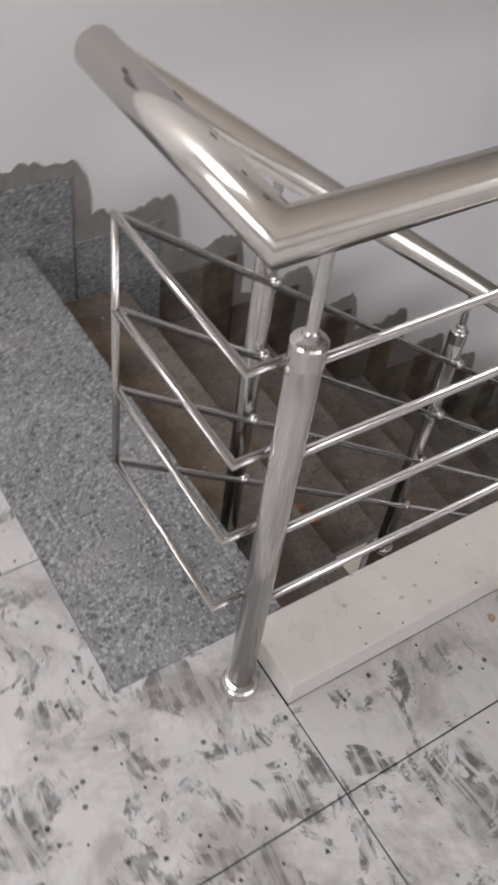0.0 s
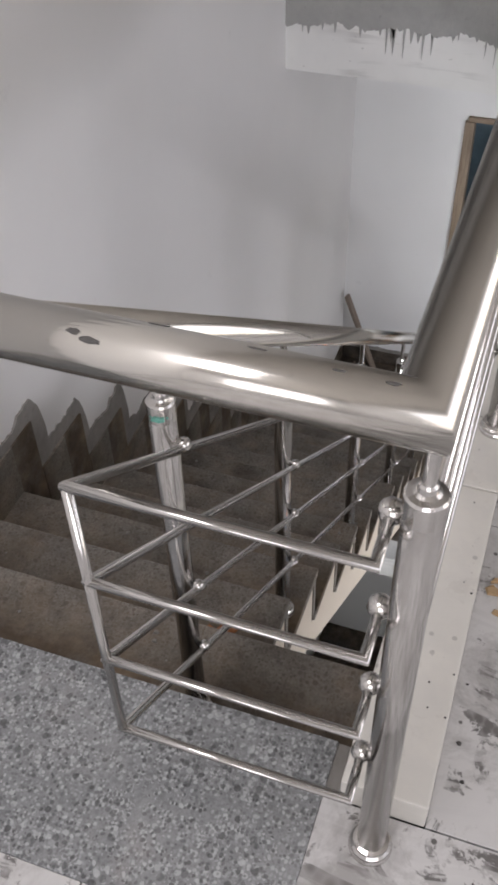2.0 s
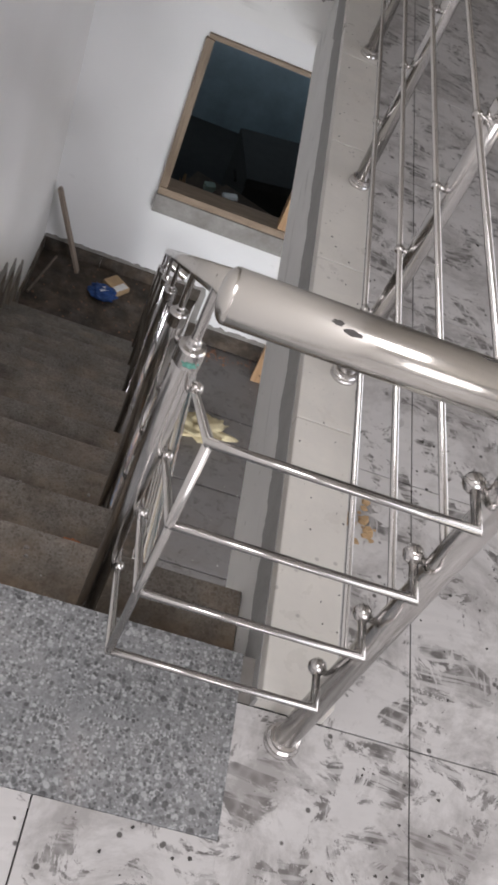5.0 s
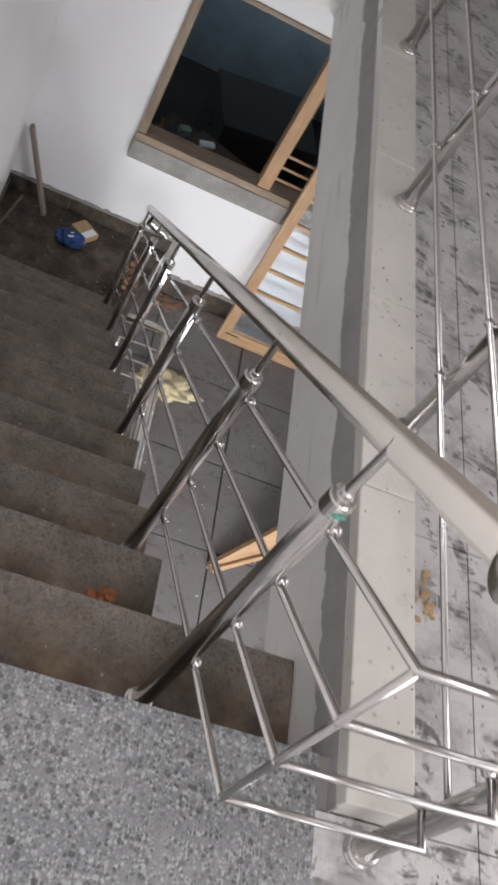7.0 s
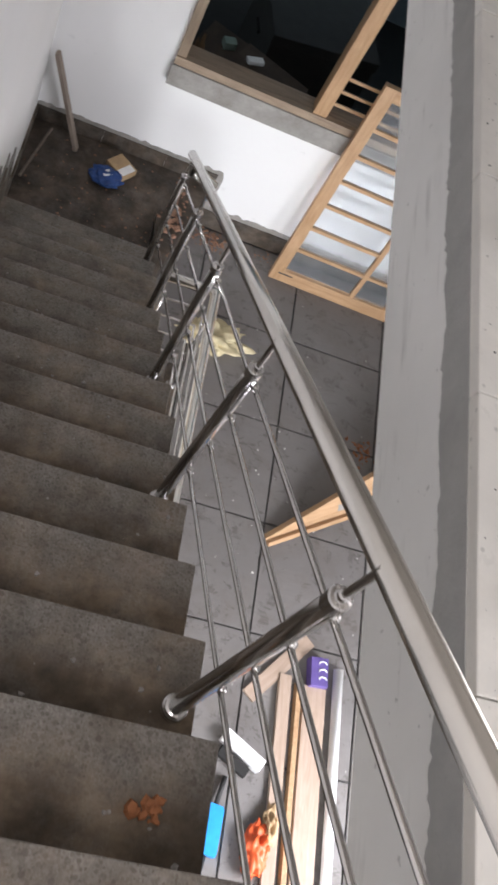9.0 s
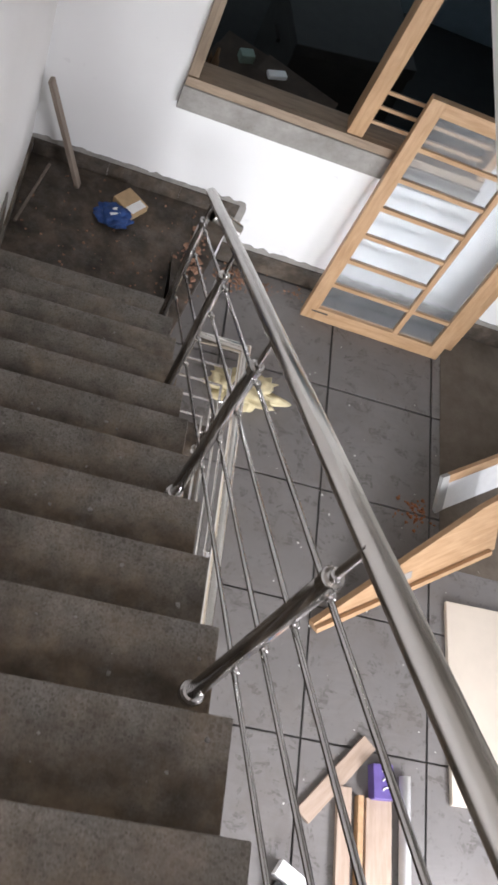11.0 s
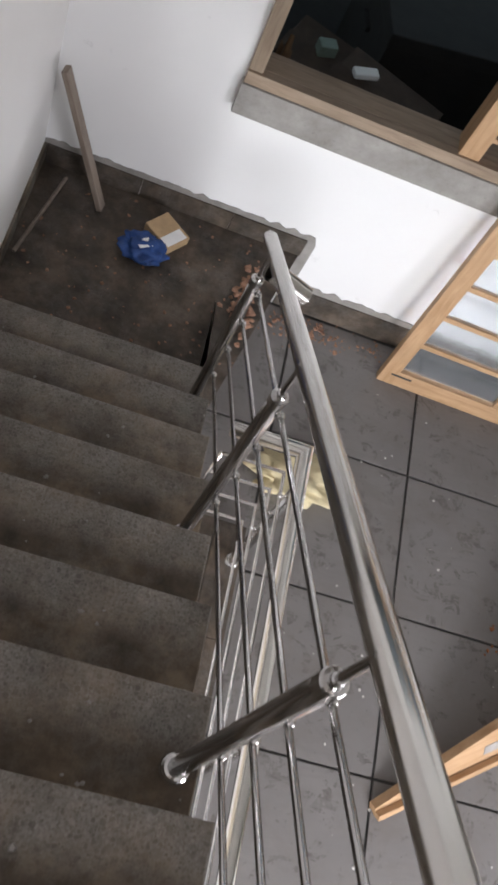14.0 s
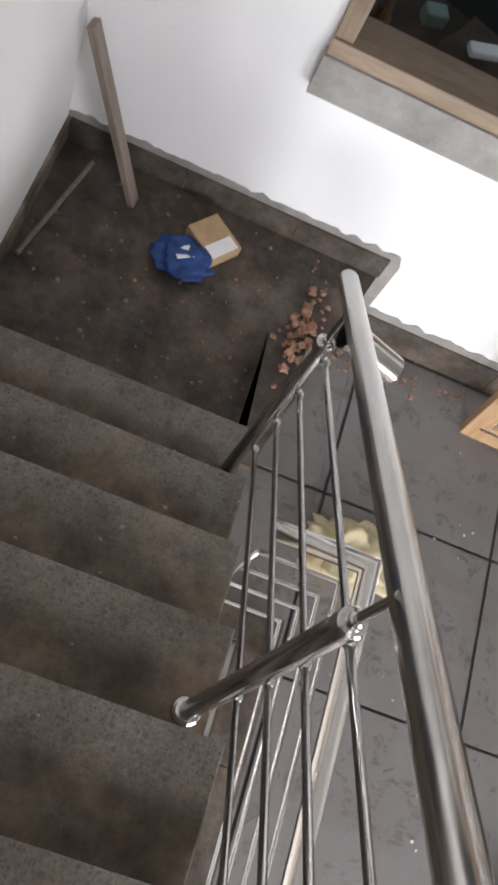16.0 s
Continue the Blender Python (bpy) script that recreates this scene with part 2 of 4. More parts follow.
BEAM_WHITE = make_trowelled("trowelled_white_paint", (0.85, 0.85, 0.83), (0.5, 0.5, 0.48))
GRANITE = make_granite("speckled_granite", (0.48, 0.493, 0.5), (0.205, 0.214, 0.219), (0.03, 0.032, 0.035), (0.3, 0.29, 0.285), 0.15, 0.42)
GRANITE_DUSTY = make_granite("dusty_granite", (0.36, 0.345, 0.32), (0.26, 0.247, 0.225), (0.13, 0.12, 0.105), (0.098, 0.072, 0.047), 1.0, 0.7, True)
GRANITE_LANDING = make_granite("dusty_landing_stone", (0.3, 0.29, 0.27), (0.18, 0.17, 0.155), (0.07, 0.065, 0.06), (0.062, 0.047, 0.034), 1.0, 0.75)
TILE_UP = make_tile("white_floor_tile", (0.62, 0.61, 0.6), (0.12, 0.113, 0.108), 0.95, 0.9, 0.42, 0.55)
TILE_LOW = make_tile("grey_floor_tile", (0.185, 0.174, 0.166), (0.075, 0.066, 0.058), 0.7, 0.3, 0.5, 0.57)
CEILING = make_plain("beige_ceiling", (0.68, 0.65, 0.6), 0.8, 0.15, 2)
GROUT = make_plain("dark_grout", (0.07, 0.068, 0.065), 0.9)
MARBLE = make_tile("cream_marble", (0.74, 0.72, 0.67), (0.5, 0.47, 0.42), 0.25, 0.3, 0.35)
STEEL = make_steel("polished_steel", (0.63, 0.615, 0.6), 0.15, 0.15)
STEEL_RAIL = make_steel("polished_steel_handrail", (0.76, 0.735, 0.69), 0.17, 0.25)
STEEL_DARK = make_plain("dark_fittings_and_shade", (0.04, 0.04, 0.04), 0.7)
WOOD = make_wood("orange_pine", (0.5, 0.325, 0.185), (0.37, 0.215, 0.105), 2)
WOOD_X = make_wood("orange_pine_cross", (0.5, 0.325, 0.185), (0.37, 0.215, 0.105), 0)
WOOD_DULL = make_wood("weathered_frame_wood", (0.34, 0.26, 0.19), (0.22, 0.16, 0.11), 0)
WOOD_DULL_V = make_wood("weathered_frame_wood_upright", (0.33, 0.26, 0.19), (0.2, 0.145, 0.1), 2)
STICK = make_wood("grey_brown_stick", (0.27, 0.22, 0.18), (0.17, 0.13, 0.1), 2)
BOARD = make_wood("pale_brown_board", (0.43, 0.33, 0.26), (0.34, 0.25, 0.185), 1)
# darkness of the unlit room is put into the next three colours
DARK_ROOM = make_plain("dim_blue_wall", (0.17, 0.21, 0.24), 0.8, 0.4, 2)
DARK_STUFF = make_plain("near_black", (0.014, 0.013, 0.012), 0.8, 0.5)
BROWN_STUFF = make_plain("darkened_brown_carton", (0.06, 0.038, 0.025), 0.8, 0.4)
BROWN_SACK = make_plain("brown_paper", (0.2, 0.11, 0.05), 0.8, 0.4)
WHITE = make_plain("white_card", (0.85, 0.85, 0.84), 0.5, 0.1)
BLUE = make_plain("blue_plastic", (0.015, 0.07, 0.27), 0.55, 0.5)
BLUE_LIGHT = make_plain("bright_blue_plastic", (0.02, 0.32, 0.85), 0.4, 0.2)
TAN = make_plain("tan_carton", (0.52, 0.36, 0.2), 0.75, 0.3)
ORANGE = make_plain("orange_plastic", (0.75, 0.12, 0.03), 0.45, 0.2)
VIOLET = make_plain("violet_print", (0.13, 0.09, 0.3), 0.45, 0.3)
CLOTH = make_plain("pale_yellow_cloth", (0.68, 0.59, 0.37), 0.9, 0.35, 9)
BRICK = make_plain("broken_brick", (0.36, 0.2, 0.13), 0.9, 0.5, 25)
LEAF = make_plain("dry_orange_leaf", (0.34, 0.13, 0.05), 0.8, 0.4, 30)
FLAKE_DARK = make_plain("dark_flakes", (0.1, 0.095, 0.09), 0.9, 0.4)
FLAKE_PALE = make_plain("pale_plaster_crumbs", (0.68, 0.66, 0.62), 0.9, 0.3)
GREEN_TAPE = make_plain("green_tape", (0.16, 0.42, 0.35), 0.6, 0.3)
PALE_PANEL = make_plain("pale_beige_panel", (0.68, 0.6, 0.5), 0.6, 0.1, 3)


def make_glass():
    m, nt, b = material("milky_glass", 0.3)
    b.inputs["Base Color"].default_value = (0.62, 0.65, 0.67, 1)
    b.inputs["Transmission Weight"].default_value = 0.92
    roughness(nt, b, ramp(nt, noise_tex(nt, place(nt), 6, 4), (0.3, 0.08), (0.7, 0.25)))
    return m


GLASS = make_glass()
CREAM = make_paint("cream_stringer_paint", (0.62, 0.55, 0.45), (0.2, 0.17, 0.14), 0.7)


# ---- building helpers ----
def part(name, bm, mat, parent=None, label="", smooth=False):
    me = bpy.data.meshes.new(name)
    bm.normal_update()
    bm.to_mesh(me)
    bm.free()
    me.materials.append(mat)
    if smooth:
        for p in me.polygons:
            p.use_smooth = True
    ob = new(name, me)
    if parent:
        ob.parent = parent
    if label:
        ob["label"] = label
    return ob


def thing(name, label, category, group="", kind="", at=(0, 0, 0)):
    e = new(name)
    e.empty_display_size = 0.1
    e.location = at
    return tagged(e, label, category, group, kind)


def box(bm, x0, x1, y0, y1, z0, z1, bevel=0.0, m=None):
    r = bmesh.ops.create_cube(bm, size=1.0)["verts"]
    t = Matrix.Translation(((x0 + x1) / 2, (y0 + y1) / 2, (z0 + z1) / 2)) @ Matrix.Diagonal((x1 - x0, y1 - y0, z1 - z0, 1))
    bmesh.ops.transform(bm, matrix=(m @ t) if m else t, verts=r)
    if bevel:
        edges = list({e for v in r for e in v.link_edges})
        bmesh.ops.bevel(bm, geom=edges, offset=bevel, segments=2, affect="EDGES", profile=0.6)
    return bm


def boxes(*args, bevel=0.0):
    bm = bmesh.new()
    for a in args:
        box(bm, *a, bevel=bevel)
    return bm


def pipe(bm, pts, r, n=14, caps=True):
    """A round pipe through the points, mitred at the corners."""
    pts = [Vector(p) for p in pts]
    rings = []
    first = (pts[1] - pts[0]).normalized()
    side = first.orthogonal().normalized()
    for i, p in enumerate(pts):
        din = (p - pts[i - 1]).normalized() if i else first
        dout = (pts[i + 1] - p).normalized() if i + 1 < len(pts) else din
        tan = (din + dout).normalized()
        if i:
            side = (side - din * side.dot(din)).normalized()
        up = din.cross(side).normalized()
        ring = []
        for k in range(n):
            a = 2 * math.pi * k / n
            q = p + (side * math.cos(a) + up * math.sin(a)) * r
            # slide along the incoming run to the mitre plane
            d = (p - q).dot(tan) / max(0.2, din.dot(tan))
            ring.append(bm.verts.new(q + din * d))
        rings.append(ring)
        side = (side - dout * side.dot(dout)).normalized()
    for a, b in zip(rings, rings[1:]):
        for k in range(n):
            bm.faces.new((a[k], a[(k + 1) % n], b[(k + 1) % n], b[k]))
    if caps:
        bm.faces.new(rings[0][::-1])
        bm.faces.new(rings[-1])
    return bm


def lathe(bm, profile, at, n=20, axis=None):
    rot = Vector((0, 0, 1)).rotation_difference(Vector(axis)).to_matrix() if axis else Matrix.Identity(3)
    rings = []
    for r, z in profile:
        rings.append([bm.verts.new(rot @ Vector((r * math.cos(2 * math.pi * k / n), r * math.sin(2 * math.pi * k / n), z)) + Vector(at)) for k in range(n)])
    for a, b in zip(rings, rings[1:]):
        for k in range(n):
            bm.faces.new((a[k], a[(k + 1) % n], b[(k + 1) % n], b[k]))
    bm.faces.new(rings[0][::-1])
    bm.faces.new(rings[-1])
    return bm


def ball(bm, at, r):
    bmesh.ops.create_icosphere(bm, subdivisions=2, radius=r, matrix=Matrix.Translation(at))
    return bm


def slab_poly(bm, pts, thick, to_world):
    """A flat sheet with a given outline (u, v) and thickness; to_world maps (u, v, w) to a place."""
    lo = [bm.verts.new(to_world(u, v, 0.0)) for u, v in pts]
    hi = [bm.verts.new(to_world(u, v, thick)) for u, v in pts]
    top, bot = bm.faces.new(hi), bm.faces.new(lo[::-1])
    for i in range(len(pts)):
        j = (i + 1) % len(pts)
        bm.faces.new((lo[i], lo[j], hi[j], hi[i]))
    bmesh.ops.triangulate(bm, faces=[top, bot])
    bmesh.ops.recalc_face_normals(bm, faces=bm.faces)
    return bm


def strip_sheet(bm, cols, thick, to_world):
    """A thin flat sheet from columns (u, low, high); its edges can be as uneven as they like."""
    lo, hi = [], []
    for u, a, b in cols:
        lo.append([bm.verts.new(to_world(u, a, w)) for w in (0.0, thick)])
        hi.append([bm.verts.new(to_world(u, b, w)) for w in (0.0, thick)])
    for i in range(len(cols) - 1):
        a, b, c, d = lo[i], lo[i + 1], hi[i + 1], hi[i]
        bm.faces.new((a[1], b[1], c[1], d[1]))
        bm.faces.new((a[0], b[0], b[1], a[1]))
        bm.faces.new((d[1], c[1], c[0], d[0]))
    for i in (0, -1):
        bm.faces.new((lo[i][0], lo[i][1], hi[i][1], hi[i][0]))
    bmesh.ops.recalc_face_normals(bm, faces=bm.faces)
    return bm


# ---- plan ----
RISE, GOING, STEPS = 0.198, 0.257, 16
WALL_X, STAIR_X, NOSE_Y = -0.9, 0.022, 0.19
WELL_X, KERB_X, KERB_Y, FAR_Y = 0.30, 0.433, 0.0945, 3.55
LAND_Z, LOW_Z, WIN_Y = -3.21, -3.6, 4.99
FAR_Y_LOW = 3.6
SLAB = 0.38
EAST, BACK, NORTH, TOP = 3.2, -2.6, 7.6, 2.9
DEEP = -7.2

# walls
wall_left = tagged(part("wall_west", boxes((WALL_X - 0.2, WALL_X, BACK, NORTH, DEEP, TOP)), PAINT), "off-white painted plaster wall beside the stairs", "wall", kind="structure")


def wall_with_hole(name, axis, at, thick, a0, a1, z0, z1, holes, mat, label):
    """A wall across x ('y' wall) or along y ('x' wall) with rectangular openings (a0, a1, z0, z1)."""
    bm = bmesh.new()
    cuts_a = sorted({a0, a1, *[h[0] for h in holes], *[h[1] for h in holes]})
    cuts_z = sorted({z0, z1, *[h[2] for h in holes], *[h[3] for h in holes]})
    def solid(a, z):
        return not any(h[0] < a < h[1] and h[2] < z < h[3] for h in holes)
    def pt(a, w, z):
        return (a, at + w, z) if axis == "y" else (at + w, a, z)
    def quad(*p):
        bm.faces.new([bm.verts.new(q) for q in p])
    for l, r in zip(cuts_a, cuts_a[1:]):
        for lo, hi in zip(cuts_z, cuts_z[1:]):
            if solid((l + r) / 2, (lo + hi) / 2):
                for w in (0, thick):
                    quad(pt(l, w, lo), pt(r, w, lo), pt(r, w, hi), pt(l, w, hi))
    for h in holes + [(a0, a1, z0, z1)]:
        for (pa, pz), (qa, qz) in (((h[0], h[2]), (h[1], h[2])), ((h[1], h[2]), (h[1], h[3])), ((h[1], h[3]), (h[0], h[3])), ((h[0], h[3]), (h[0], h[2]))):
            quad(pt(pa, 0, pz), pt(qa, 0, qz), pt(qa, thick, qz), pt(pa, thick, pz))
    bmesh.ops.remove_doubles(bm, verts=bm.verts, dist=1e-5)
    bmesh.ops.recalc_face_normals(bm, faces=bm.faces)
    return tagged(part(name, bm, mat), label, "wall", kind="structure")


WIN = (-0.16, 1.46, -2.33, -1.2)
WIN_DROP = LOW_Z - 0.3
WIN_LOW = (-0.16, 1.46, -2.33 + WIN_DROP, -1.2 + WIN_DROP)
wall_with_hole("wall_north", "y", WIN_Y, 0.1, WALL_X, EAST, DEEP, -0.002, [WIN, WIN_LOW], PAINT_COOL, "white painted wall with an unglazed dark window opening")
wall_with_hole("wall_south", "y", BACK - 0.2, 0.2, WALL_X - 0.2, EAST + 0.2, DEEP, -0.002, [(0.7, 2.0, -2.75, -1.65)], CEMENT, "plain grey rendered wall with a window opening")
wall_with_hole("wall_south_upper", "y", BACK - 0.2, 0.2, WALL_X - 0.2, EAST + 0.2, -0.002, TOP, [(0.2, 2.4, 1.0, 2.3)], PAINT, "off-white painted wall closing the floor behind the stairs")
wall_with_hole("wall_east", "x", EAST, 0.2, BACK, NORTH, DEEP, -0.002, [(2.55, 4.15, LOW_Z, -1.55), (-0.3, 1.3, -2.7, -1.7), (-0.3, 1.3, -6.4, -5.2), (6.1, 7.1, -1.9, -0.9)], CEMENT, "plain grey rendered wall with daylight openings, one added for the ground fill lamp")
wall_with_hole("wall_east_upper", "x", EAST, 0.2, BACK, NORTH, -0.002, TOP, [(-0.7, 1.9, 0.6, 2.3)], PAINT, "off-white painted wall with a wide window opening")
tagged(part("wall_far_upper", boxes((WALL_X, EAST, NORTH, NORTH + 0.2, -0.38, TOP)), PAINT), "plain rendered end wall of the upper floor", "wall", kind="structure")
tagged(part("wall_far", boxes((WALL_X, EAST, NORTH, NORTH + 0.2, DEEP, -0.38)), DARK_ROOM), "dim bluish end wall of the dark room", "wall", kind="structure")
tagged(part("ceiling_upper", boxes((WALL_X - 0.2, -0.85, BACK - 0.2, NORTH + 0.2, TOP, TOP + 0.15), (-0.85, 0.25, BACK - 0.2, -1.5, TOP, TOP + 0.15), (-0.85, 0.25, -0.4, NORTH + 0.2, TOP, TOP + 0.15), (0.25, EAST + 0.2, BACK - 0.2, NORTH + 0.2, TOP, TOP + 0.15)), CEILING), "plain beige ceiling of the upper floor, unseen, with an opening for the added overhead lamp", "ceiling", kind="structure")
tagged(part("ground", boxes((WALL_X - 0.2, EAST + 0.2, BACK - 0.2, NORTH + 0.2, DEEP - 0.15, DEEP)), CEMENT), "bare grey concrete ground at the foot of the stairwell", "floor", kind="structure")


def floor_slab(name, z, label, far=FAR_Y):
    """A storey's slab round the stairwell, white painted below a grey screed band."""
    body = boxes((WELL_X, EAST, BACK, WIN_Y if z < -1 else NORTH, z - SLAB, z - 0.055))
    box(body, WALL_X, WELL_X, far, WIN_Y if z < -1 else NORTH, z - SLAB, z - 0.055)
    box(body, WALL_X, WELL_X, BACK, NOSE_Y - 0.03, z - SLAB + 0.15, z - 0.055)
    slab = tagged(part(name, body, BEAM_WHITE), label, "floor slab", kind="structure")
    part("bedding", boxes((WELL_X + 0.006, EAST, BACK, WIN_Y if z < -1 else NORTH, z - 0.055, z - 0.012), (WALL_X, WELL_X + 0.006, far + 0.006, WIN_Y if z < -1 else NORTH, z - 0.055, z - 0.012), (WALL_X, WELL_X + 0.006, BACK, NOSE_Y - 0.36, z - 0.055, z - 0.012)), GROUT, slab)
    # grey screed band along the well's two edges, with a ragged lower edge
    def low_edge(u, mean, amp):
        return mean + amp * noise.noise((u * 7, z, 1)) + 0.6 * amp * noise.noise((u * 31, z, 4)) + 0.5 * amp * noise.noise((u * 90, z, 9))
    side = [(u, low_edge(u, -0.075, 0.018), 0.028) for u in [KERB_Y + (far - KERB_Y) * i / 260 for i in range(261)]]
    part("screed_band", strip_sheet(bmesh.new(), side, 0.006, lambda u, v, w: (WELL_X - w, u, z + v)), CEMENT_SMOOTH, slab, "smooth grey screed band with a ragged edge")
    end = [(u, (-0.16 + 0.07 * noise.noise((u * 4, z, 1)) + 0.02 * noise.noise((u * 22, z, 4)) + 0.012 * noise.noise((u * 70, z, 9))), 0.028) for u in [WALL_X + (WELL_X - 0.007 - WALL_X) * i / 150 for i in range(151)]]
    part("screed_band", strip_sheet(bmesh.new(), end, 0.006, lambda u, v, w: (u, far - w, z + v)), CEMENT_SMOOTH, slab, "smooth grey screed band with a ragged edge")
    rng = random.Random(17)
    for _ in range(30):
        u, drop = rng.uniform(WALL_X + 0.05, WELL_X - 0.05), rng.uniform(0.02, 0.16) * rng.uniform(0.3, 1.0)
        wd = rng.uniform(0.003, 0.012)
        part("cement_drip", strip_sheet(bmesh.new(), [(u - wd, -0.13 - drop * 0.1, -0.1), (u - wd * 0.4, -0.14 - drop * 0.7, -0.1), (u, -0.14 - drop, -0.1), (u + wd * 0.4, -0.14 - drop * 0.75, -0.1), (u + wd, -0.13 - drop * 0.15, -0.1)], 0.005, lambda a, v, w: (a, far - w, z + v)), CEMENT_SMOOTH, slab)
    return slab


slab_up = floor_slab("floor_slab_upper", 0.0, "upper floor slab edge, white paint under a grey screed band")
slab_low = floor_slab("floor_slab_lower", LOW_Z, "lower floor slab edge round the stairwell", FAR_Y_LOW)


def kerb(z, parent, far, mat):
    y = KERB_Y
    for y1 in (0.772, 1.378, 1.99, 2.6, 3.2, far + 0.12):
        part("kerb_stone", boxes((WELL_X - 0.004, KERB_X, y + 0.0012, y1 - 0.0012, z - 0.004, z + 0.062), bevel=0.004), mat, parent)
        y = y1
    x = WELL_X - 0.006
    for x0 in (-0.3, WALL_X + 0.002):
        part("kerb_stone", boxes((x0 + 0.0012, x - 0.0012, far - 0.004, far + 0.12, z - 0.004, z + 0.062), bevel=0.004), mat, parent)
        x = x0


kerb_up = thing("kerb", "cream marble kerb stones edging the upper stairwell, dusty", "kerb", "stairwell kerbs", "structure")
kerb(0.0, kerb_up, FAR_Y, MARBLE)
kerb_low = thing("kerb", "dusty grey stone kerb edging the lower stairwell", "kerb", "stairwell kerbs", "structure")
kerb(LOW_Z, kerb_low, FAR_Y_LOW, GRANITE_LANDING)


# ---- staircase ----
def staircase(z, name_group):
    stair = thing("staircase", "dusty speckled granite staircase between wall and steel railing", "staircase", name_group, "structure")
    # stepped concrete body under the treads
    prof = [(NOSE_Y - 0.03, z - 0.03)]
    for k in range(1, STEPS):
        y = NOSE_Y + GOING * (k - 1) - 0.012
        prof += [(y, z - RISE * k - 0.03), (y + GOING, z - RISE * k - 0.03)]
    yl = prof[-1][0]
    prof += [(yl, z + LAND_Z - 0.03), (WIN_Y, z + LAND_Z - 0.03), (WIN_Y, z + LAND_Z - 0.16), (yl - 0.1, z + LAND_Z - 0.16), (NOSE_Y - 0.03, z - 0.3)]
    seen, clean = None, []
    for p in prof:
        if p != seen:
            clean.append(p)
        seen = p
    bm = slab_poly(bmesh.new(), clean, STAIR_X - 0.008 - WALL_X, lambda u, v, w: (WALL_X + w, u, v))
    part("concrete_body", bm, CREAM, stair, "cream painted flight side with drips")
    for k in range(1, STEPS):
        y0 = NOSE_Y + GOING * (k - 1)
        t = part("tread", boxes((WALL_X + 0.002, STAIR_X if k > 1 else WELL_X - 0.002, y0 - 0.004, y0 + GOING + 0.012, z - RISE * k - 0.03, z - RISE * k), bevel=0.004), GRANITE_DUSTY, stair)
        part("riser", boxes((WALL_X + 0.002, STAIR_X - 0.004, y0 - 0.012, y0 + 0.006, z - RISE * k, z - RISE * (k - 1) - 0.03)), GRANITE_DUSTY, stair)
    yl = NOSE_Y + GOING * (STEPS - 1)
    part("riser", boxes((WALL_X + 0.002, STAIR_X - 0.004, yl - 0.012, yl + 0.006, z + LAND_Z, z - RISE * (STEPS - 1) - 0.03)), GRANITE_DUSTY, stair)
    def foot(u, v, w):
        return (u, v, z + w)
    edge = [(WALL_X + 0.002, yl + 0.006), (0.095, yl + 0.006), (0.335, WIN_Y - 0.001), (WALL_X + 0.002, WIN_Y - 0.001)]
    part("landing", slab_poly(bmesh.new(), edge, 0.03, lambda u, v, w: foot(u, v, LAND_Z - 0.03 + w)), GRANITE_LANDING, stair, "dusty grey stone landing")
    block = [(STAIR_X - 0.006, yl + 0.008), (0.088, yl + 0.008), (0.327, WIN_Y - 0.002), (STAIR_X - 0.006, WIN_Y - 0.002)]
    part("landing_block", slab_poly(bmesh.new(), block, LAND_Z - 0.03 - LOW_Z, lambda u, v, w: foot(u, v, LOW_Z + w)), GRANITE_LANDING, stair)
    part("mortar_fill", boxes((0.2695, WELL_X - 0.005, KERB_Y + 0.001, NOSE_Y - 0.001, z - 0.03, z - 0.002)), CEMENT, stair)
    # top step with the clean granite strip
    part("top_tread", boxes((WALL_X + 0.002, 0.2695, -0.1515, NOSE_Y, z - 0.03, z + 0.003), bevel=0.0015), GRANITE, stair, "clean grey speckled granite top step")
    part("riser", boxes((WALL_X + 0.002, WELL_X, NOSE_Y - 0.03, NOSE_Y - 0.012, z - RISE, z - 0.03)), GRANITE_DUSTY, stair)
    return stair


stair = staircase(0.0, "stair flights")
stair_low = staircase(LOW_Z, "stair flights")


def stepped_skirting(z):
    """Granite skirting that follows the steps, in a ragged grey cement margin on the wall."""
    sk = thing("stepped_skirting", "granite stepped skirting set in rough grey cement on the wall", "skirting", "stair skirtings", "structure")
    rng = random.Random(3)
    h = 0.185
    on_wall = lambda u, v, w: (WALL_X + w, u, v)
    for k in range(0, STEPS):
        y0 = (NOSE_Y + GOING * (k - 1) + 0.13) if k else -0.15
        y1 = NOSE_Y + GOING * k + 0.13
        zt = z - RISE * k
        part("skirting_stone", boxes((WALL_X, WALL_X + 0.012, y0, y1 - 0.004, zt - RISE, zt + h), bevel=0.002), GRANITE if k < 2 else GRANITE_DUSTY, sk)
        gap, side = 0.07 * rng.uniform(0.6, 1.2), 0.055 * rng.uniform(0.5, 1.3)
        cols, n = [], 44
        for i in range(n + 1):
            u = y0 + (y1 + side - y0) * i / n
            drop = 0.13 * max(0.0, (i - n + 7.0) / 7.0) ** 3
            top = zt + h + gap - drop + 0.045 * noise.noise((u * 9, zt, 2)) + 0.016 * noise.noise((u * 34, zt, 5)) + 0.012 * noise.noise((u * 90, zt, 8))
            cols.append((u, zt - 0.16 - 0.02 * (k % 2), top))
        part("cement_margin", strip_sheet(bmesh.new(), cols, 0.004 + 0.003 * (k % 2), on_wall), CEMENT, sk, "rough grey cement margin")
    part("skirting_stone", boxes((WALL_X, WALL_X + 0.012, NOSE_Y + GOING * (STEPS - 1) + 0.134, WIN_Y, z + LAND_Z, z + LAND_Z + 0.11)), GRANITE_DUSTY, sk)
    return sk


stepped_skirting(0.0)

